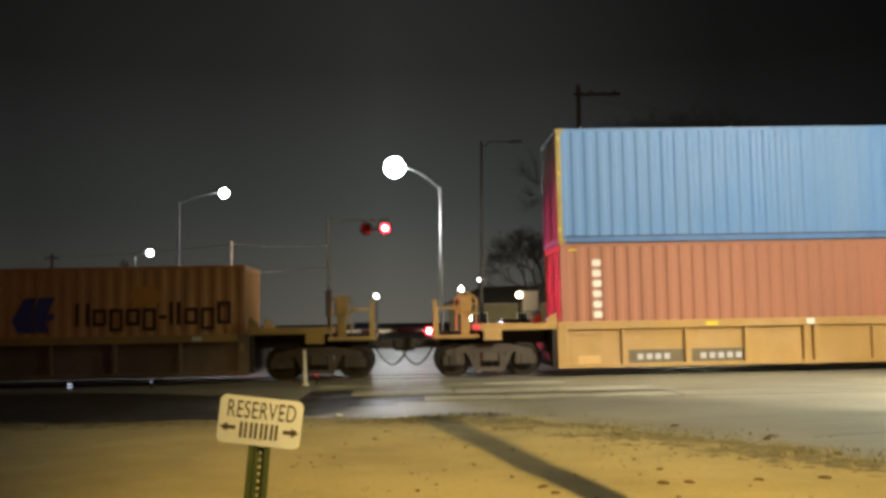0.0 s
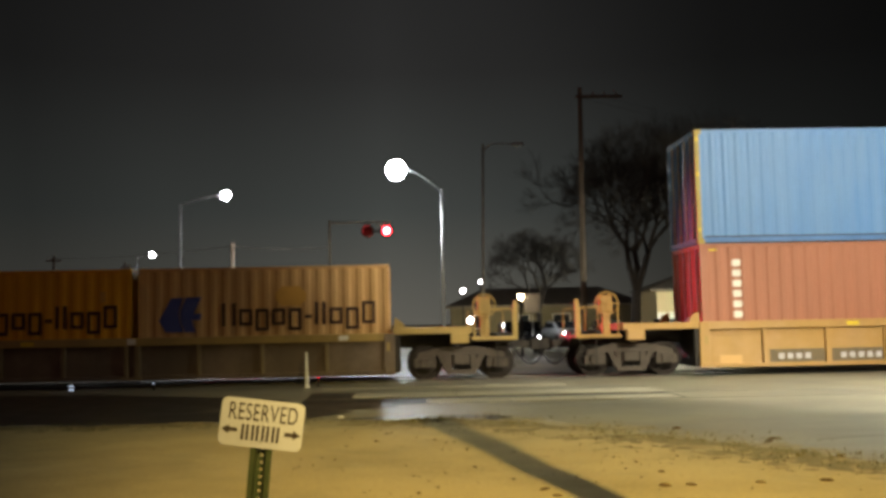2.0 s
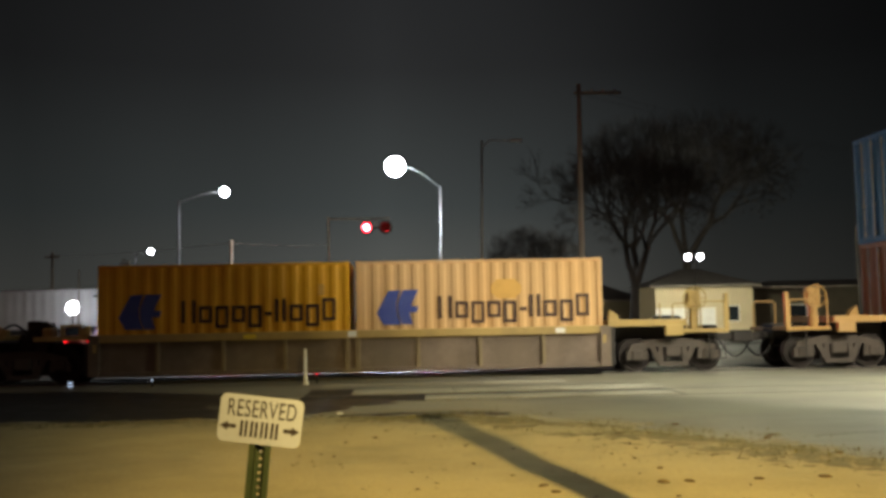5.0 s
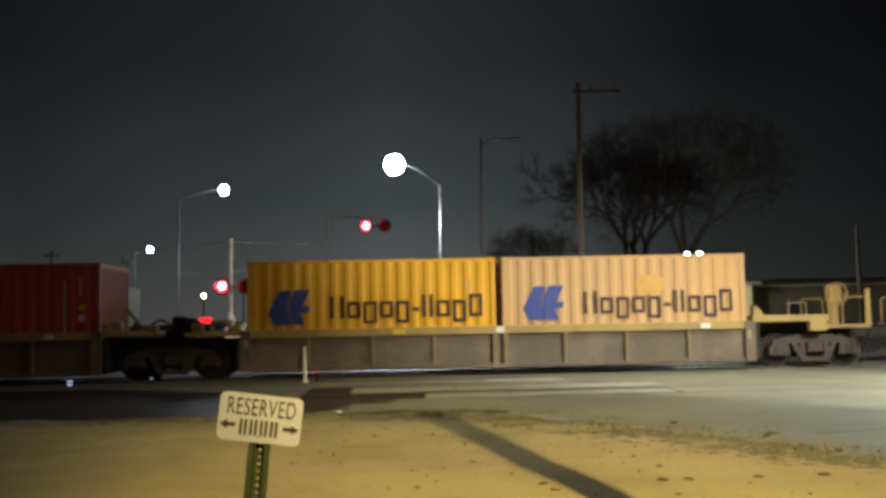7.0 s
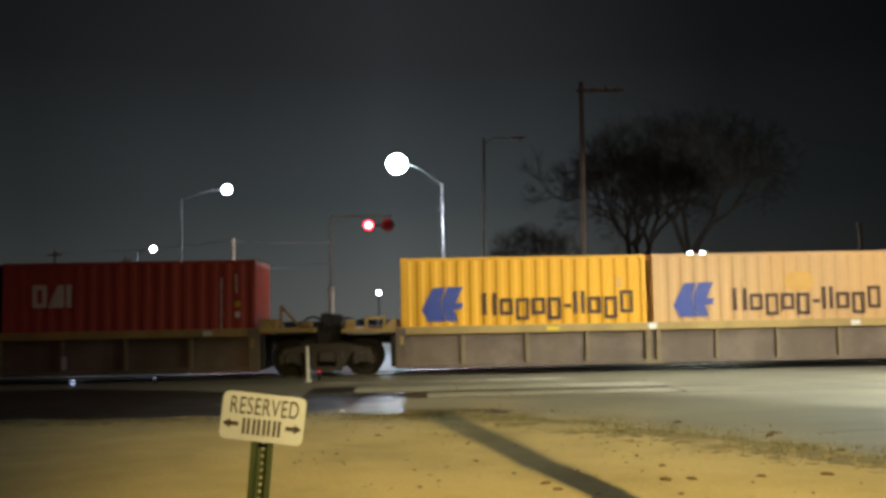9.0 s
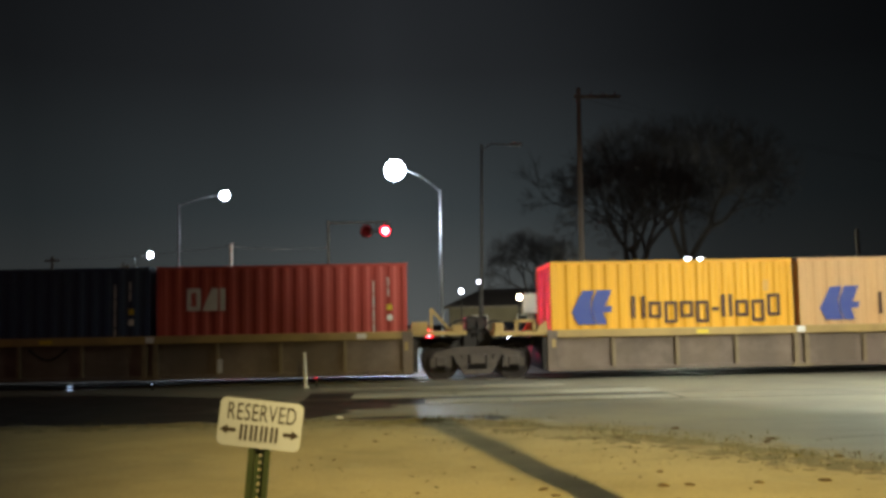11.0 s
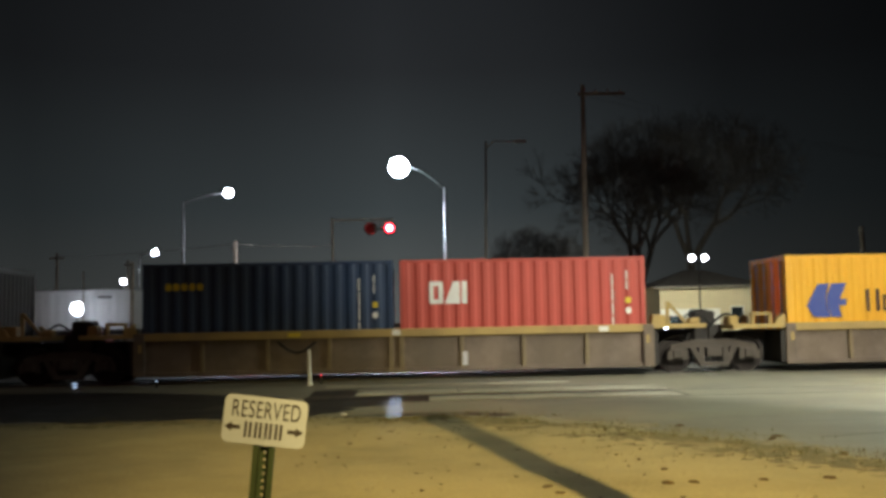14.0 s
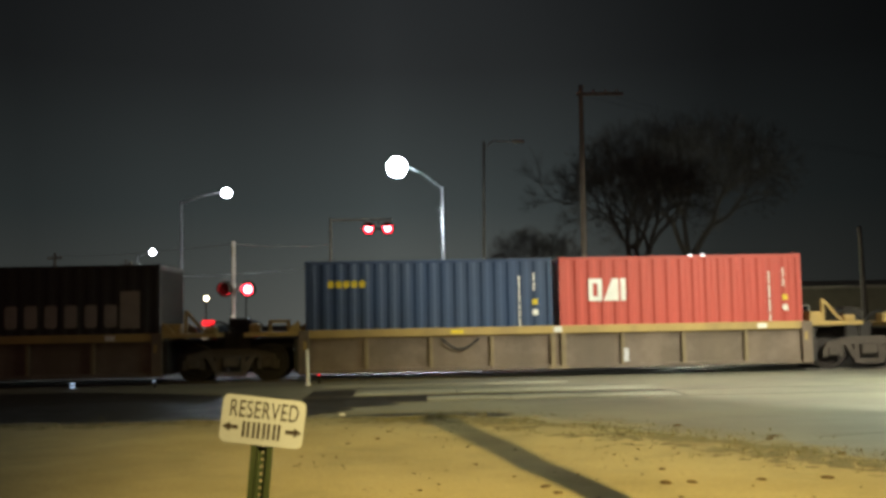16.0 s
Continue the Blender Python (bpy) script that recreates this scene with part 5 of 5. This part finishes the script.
post_lamp(16.05, 60.0, 5.10, 0.195, M["glow_small"], "black post with two glowing white globes", 0.80)
post_lamp(-4.88, 70.0, 3.36, 0.17, M["glow_small"], "small post lamp with a white globe")
post_lamp(1.61, 80.0, 4.12, 0.20, M["glow_small"], "small post lamp with a white globe")
post_lamp(3.17, 38.9, 2.43, 0.115, M["glow_warm"], "small post lamp with a warm globe")
post_lamp(-23.96, 70.0, 4.78, 0.22, M["glow_small"], "white lamp on a slim post")
post_lamp(-23.2, 59.4, 2.63, 0.42, M["glow_small"], "dazzling white floodlight before a trailer")
post_lamp(-12.6, 50.0, 2.85, 0.09, M["glow_warm"], "distant small warm lamp")
post_lamp(-16.8, 80.0, 4.6, 0.12, M["glow_small"], "distant small white lamp")
post_lamp(1.62, 60.0, 1.58, 0.20, M["glow_small"], "low round light beside the street")
post_lamp(2.42, 62.0, 4.1, 0.09, M["glow_small"], "distant small white lamp")


def notice_board(x, y, z):
    root = thing("road_sign", pose(x, y, 0), "pale blank road sign on a slim post", "sign")
    part("post", tube(bmesh.new(), (0, 0.03, 0), (0, 0.03, z + 0.3), 0.03, n=8), M["galv"], root)
    part("panel", B((-0.33, 0.33, -0.012, 0.0, z - 0.41, z + 0.41), bevel=0.004), M["white_paint"], root, "pale sign panel")


notice_board(3.73, 40.0, 2.20)

# ---- trees ----


def bare_tree(x, y, h, spread, seed, trunk_r, levels, label):
    """A leafless tree: trunk, forking limbs and a haze of fine twigs."""
    rnd = random.Random(seed)
    root = thing("bare_tree", pose(x, y, 0), label, "tree", "bare trees")
    trunk, limbs, twigs = bmesh.new(), bmesh.new(), bmesh.new()

    def grow(p, d, length, r, lev):
        q = p + d * length
        bm = trunk if lev == 0 else limbs if lev < 4 else twigs
        mid = p.lerp(q, 0.5) + Vector((rnd.uniform(-1, 1), rnd.uniform(-1, 1), rnd.uniform(-1, 1))) * length * 0.06
        n = 9 if lev == 0 else 6 if lev < 3 else 4 if lev < 5 else 3
        tube(bm, p, mid, r, r * 0.86, n, False)
        tube(bm, mid, q, r * 0.86, r * 0.72, n, lev == levels)
        if lev == levels:
            return
        k = 3 if lev < 5 else 6
        for i in range(k):
            a = rnd.uniform(0.28, 0.85) if lev else rnd.uniform(0.30, 0.70)
            u = d.orthogonal().normalized()
            u.rotate(Matrix.Rotation(6.283 * (i + rnd.random() * 0.7) / k, 3, d))
            nd = (d * math.cos(a) + u * math.sin(a) * spread + Vector((0, 0, 0.10))).normalized()
            f = rnd.uniform(0.62, 0.86)
            start = p.lerp(q, rnd.uniform(0.72, 1.0)) if lev else q
            grow(start, nd, length * f, r * rnd.uniform(0.50, 0.66), lev + 1)

    grow(Vector((0, 0, -0.1)), Vector((rnd.uniform(-0.06, 0.06), 0, 1)).normalized(), h * 0.27, trunk_r, 0)
    part("trunk", trunk, M["bark"], root, "dark trunk")
    part("branchwork", limbs, M["bark"], root)
    tagged(part("crown", twigs, M["twig"], root), kind="stuff")


bare_tree(10.3, 50.0, 11.2, 1.0, 4, 0.32, 7, "large dark leafless tree with a wide crown of twigs")
bare_tree(20.8, 80.0, 22.5, 1.25, 9, 0.46, 7, "large dark leafless tree with a wide crown of twigs")
bare_tree(6.0, 60.0, 8.2, 1.0, 12, 0.22, 7, "dark leafless tree with fine twigs")

# ---- buildings ----


def house(x, y, w, d, wall_h, peak, paint, label, openings=(), hip=True, lower=0.0):
    root = thing("house", pose(x, y, 0), label, "house", "buildings behind the railway")
    bm = bmesh.new()
    cuts = sorted(openings)
    xs = 0.0
    for a, b, z0, z1 in cuts:
        box(bm, xs, a, 0, 0.25, -0.05, wall_h)
        box(bm, a, b, 0, 0.25, z1, wall_h)
        if z0 > 0.05:
            box(bm, a, b, 0, 0.25, -0.05, z0)
        xs = b
    box(bm, xs, w, 0, 0.25, -0.05, wall_h)
    box(bm, 0, 0.25, 0.25, d - 0.25, -0.05, wall_h)
    box(bm, w - 0.25, w, 0.25, d - 0.25, -0.05, wall_h)
    box(bm, 0, w, d - 0.25, d, -0.05, wall_h)
    bmesh.ops.remove_doubles(bm, verts=bm.verts, dist=1e-4)
    part("wall_shell", bm, paint, root)
    for a, b, z0, z1 in cuts:
        f = part("window", B((a, a + 0.07, 0.02, 0.14, z0, z1), (b - 0.07, b, 0.02, 0.14, z0, z1), (a + 0.07, b - 0.07, 0.02, 0.14, z1 - 0.07, z1), (a + 0.07, b - 0.07, 0.02, 0.14, z0, z0 + 0.07)), M["white_paint"], root)
        part("pane", B((a + 0.07, b - 0.07, 0.09, 0.10, z0 + 0.07, z1 - 0.07)), M["window_dark"], f)
    o = 0.55
    bm = bmesh.new()
    e = [bm.verts.new(v) for v in ((-o, -o, wall_h), (w + o, -o, wall_h), (w + o, d + o, wall_h), (-o, d + o, wall_h))]
    r = [bm.verts.new((d * 0.35 if hip else -o, d / 2, peak)), bm.verts.new((w - d * 0.35 if hip else w + o, d / 2, peak))]
    bm.faces.new((e[0], e[1], r[1], r[0]))
    bm.faces.new((e[2], e[3], r[0], r[1]))
    bm.faces.new((e[1], e[2], r[1]))
    bm.faces.new((e[3], e[0], r[0]))
    bm.faces.new(e[::-1])
    part("roof", bm, M["roof"], root, "dark low roof")
    part("fascia", B((-o, w + o, -o - 0.02, -o, wall_h - 0.18, wall_h - 0.002)), M["wood_pole"], root)
    if lower:
        part("wall_band", B((0.0, lower, -0.08, -0.004, 0.0, 1.95), bevel=0.01), M["white_paint"], root, "white band along the lower wall")
    return root


house(15.75, 70.0, 7.2, 8.0, 3.62, 5.0, M["stucco"], "low cream stucco building with a dark hip roof", ((5.2, 6.2, 0.9, 2.1),), lower=4.4)
house(0.6, 84.0, 17.0, 9.0, 2.9, 4.6, mat("drab_brown_siding", (0.17, 0.15, 0.095), 0.9, 0, 0.15, 1, 0.15, 40), "long low drab brown house with a dark roof", ((2.0, 3.4, 0.9, 2.1), (6.0, 7.0, 0.0, 2.1), (9.0, 10.6, 0.9, 2.1)))
house(23.6, 73.0, 18.0, 9.0, 3.5, 4.1, mat("drab_olive_wall", (0.085, 0.075, 0.05), 0.9, 0, 0.15, 1, 0.15, 40), "low drab building in the dark", ((3.0, 4.5, 0.9, 2.1),))


def semi_trailer(x, y):
    root = thing("semi_trailer", pose(x, y, 0), "white box semi-trailer parked beyond the railway", "trailer")
    bm = corrugated(9.8, 2.55, 0.6, 0.02, Matrix.Translation((0, 0, 1.28)))
    box(bm, 0, 9.8, 0.05, 2.5, 1.28, 3.83)
    part("body", bm, M["trailer"], root)
    part("top_rail", B((-0.02, 9.82, -0.03, 0.06, 3.78, 3.88), bevel=0.01), M["galv"], root)
    part("bottom_rail", B((-0.02, 9.82, -0.03, 0.06, 1.18, 1.30), bevel=0.01), M["black_steel"], root)
    for wx in (7.3, 8.5):
        part("wheel", shift(spin(bmesh.new(), [(0.0, -0.12), (0.25, -0.12), (0.30, -0.14), (0.5, -0.12), (0.5, 0.12), (0.0, 0.12)], "y", 20), wx, 0.25, 0.5), M["rubber"], root)
    part("landing_leg", B((1.0, 1.15, 0.2, 0.35, 0.0, 1.2), (0.95, 1.2, 0.15, 0.4, 0.0, 0.04)), M["black_steel"], root)
    part("vent_strip", B((7.5, 8.4, -0.045, -0.01, 3.34, 3.46)), M["black_steel"], root)


semi_trailer(-30.2, 61.5)


def parked_car(x, y, turn, paint, label, lights, tall=1.0):
    """A plain saloon; lights is the material of the lamps that face the railway."""
    root = thing("car", pose(x, y, 0, 0, 0, turn), label, "car", "cars beyond the railway")
    prof = [(-2.2, 0.35), (2.2, 0.35), (2.22, 0.62), (2.05, 0.82), (1.15, 0.95), (0.45, 1.40), (-0.95, 1.42), (-1.65, 0.98), (-2.15, 0.90), (-2.24, 0.6)]
    bm = prism(bmesh.new(), prof, -0.86, 0.86)
    bmesh.ops.recalc_face_normals(bm, faces=bm.faces)
    bmesh.ops.bevel(bm, geom=bm.edges[:], offset=0.06, segments=2, affect="EDGES")
    part("body", bm, paint, root, smooth=True)
    for k in (-1, 1):
        bm = prism(bmesh.new(), [(0.92, 1.0), (0.40, 1.33), (-0.90, 1.35), (-1.40, 1.02)], k * 0.868 - 0.006, k * 0.868 + 0.006)
        bmesh.ops.recalc_face_normals(bm, faces=bm.faces)
        part("side_window", bm, M["window_dark"], root)
    for nm, a, b in (("windscreen", (1.13, 0.98), (0.50, 1.39)), ("rear_window", (-1.62, 1.0), (-1.0, 1.42))):
        bm = prism(bmesh.new(), [a, b, (b[0] + 0.01, b[1] + 0.02), (a[0] + 0.01, a[1] + 0.02)], -0.7, 0.7)
        bmesh.ops.recalc_face_normals(bm, faces=bm.faces)
        part(nm, bm, M["window_dark"], root)
    for wx in (-1.38, 1.38):
        for k in (-1, 1):
            w = part("wheel", shift(spin(bmesh.new(), [(0.0, -0.1), (0.2, -0.1), (0.23, -0.12), (0.33, -0.10), (0.33, 0.1), (0.0, 0.1)], "y", 18), wx, k * 0.78, 0.33), M["rubber"], root)
    front, back = lights
    for k in (-1, 1):
        for lx, ml, nm in ((2.17, front, "headlight"), (-2.21, back, "tail_light")):
            bm = bmesh.new()
            bmesh.ops.create_uvsphere(bm, u_segments=12, v_segments=6, radius=0.15)
            bmesh.ops.scale(bm, vec=(0.4, 1.0, 0.62), verts=bm.verts)
            shift(bm, lx, k * 0.62, 0.70)
            part(nm, bm, ml, root, smooth=True)
    if tall != 1.0:
        for ob in root.children:
            if ob.name.startswith("wheel"):
                continue
            ob.data.transform(Matrix.Diagonal((1.05, 1.08, tall, 1.0)))


lit, off = (M["glow_small"], M["glow_tail"]), (M["white_paint"], M["lens_dark"])
parked_car(3.35, 42.0, -90, M["car_dark"], "dark car waiting with headlights on", lit)
parked_car(7.3, 58.0, -80, M["car_silver"], "silver car waiting with headlights on", lit)
parked_car(11.2, 66.0, 95, M["car_dark"], "dark car with lit tail lights", lit)
parked_car(14.6, 62.0, -95, M["car_dark"], "dark car standing with headlights on", lit)
parked_car(-11.0, 50.0, 90, M["car_dark"], "dark car parked with its lights off", off)
parked_car(-5.4, 66.0, -90, M["car_silver"], "silver car waiting with headlights on", lit)
parked_car(-19.6, 52.0, 100, M["car_maroon"], "maroon car with lit tail lights", lit)

# ---- what moves ----


def motions():
    steps = [i * 0.5 for i in range(33)]
    for ob, s, y, z in MOVING:
        walk(ob, [(t, track(s + travel(t), y, z)) for t in steps])
    fine = [i * 0.25 for i in range(65)]
    for ob, x, r in ROLLING:
        walk(ob, [(t, pose(x, 0, r, 0, math.degrees(travel(t) / r), 0)) for t in fine])
    # the red lights wink in turn by added shutters; an open one lies under its hood
    period, first = 1.096, 0.10
    for ob, x, y, z, side, over in SHUTTERS:
        is_open = side == 1
        rows = [(0.0, pose(x, y, z, -84 if is_open else 0, 0, 0))]
        t = first
        k = 0
        while t < 15.97:
            rows.append((t - 0.033, pose(x, y, z, -84 if is_open else 0, 0, 0)))
            is_open = (k % 2 == 0) == (side == 0)
            rows.append((t + 0.033, pose(x, y, z, -84 if is_open else 0, 0, 0)))
            k += 1
            t += period / 2
        rows.append((16.0, pose(x, y, z, -62 if over else -84 if side else 0, 0, 0)))
        walk(ob, rows)


motions()
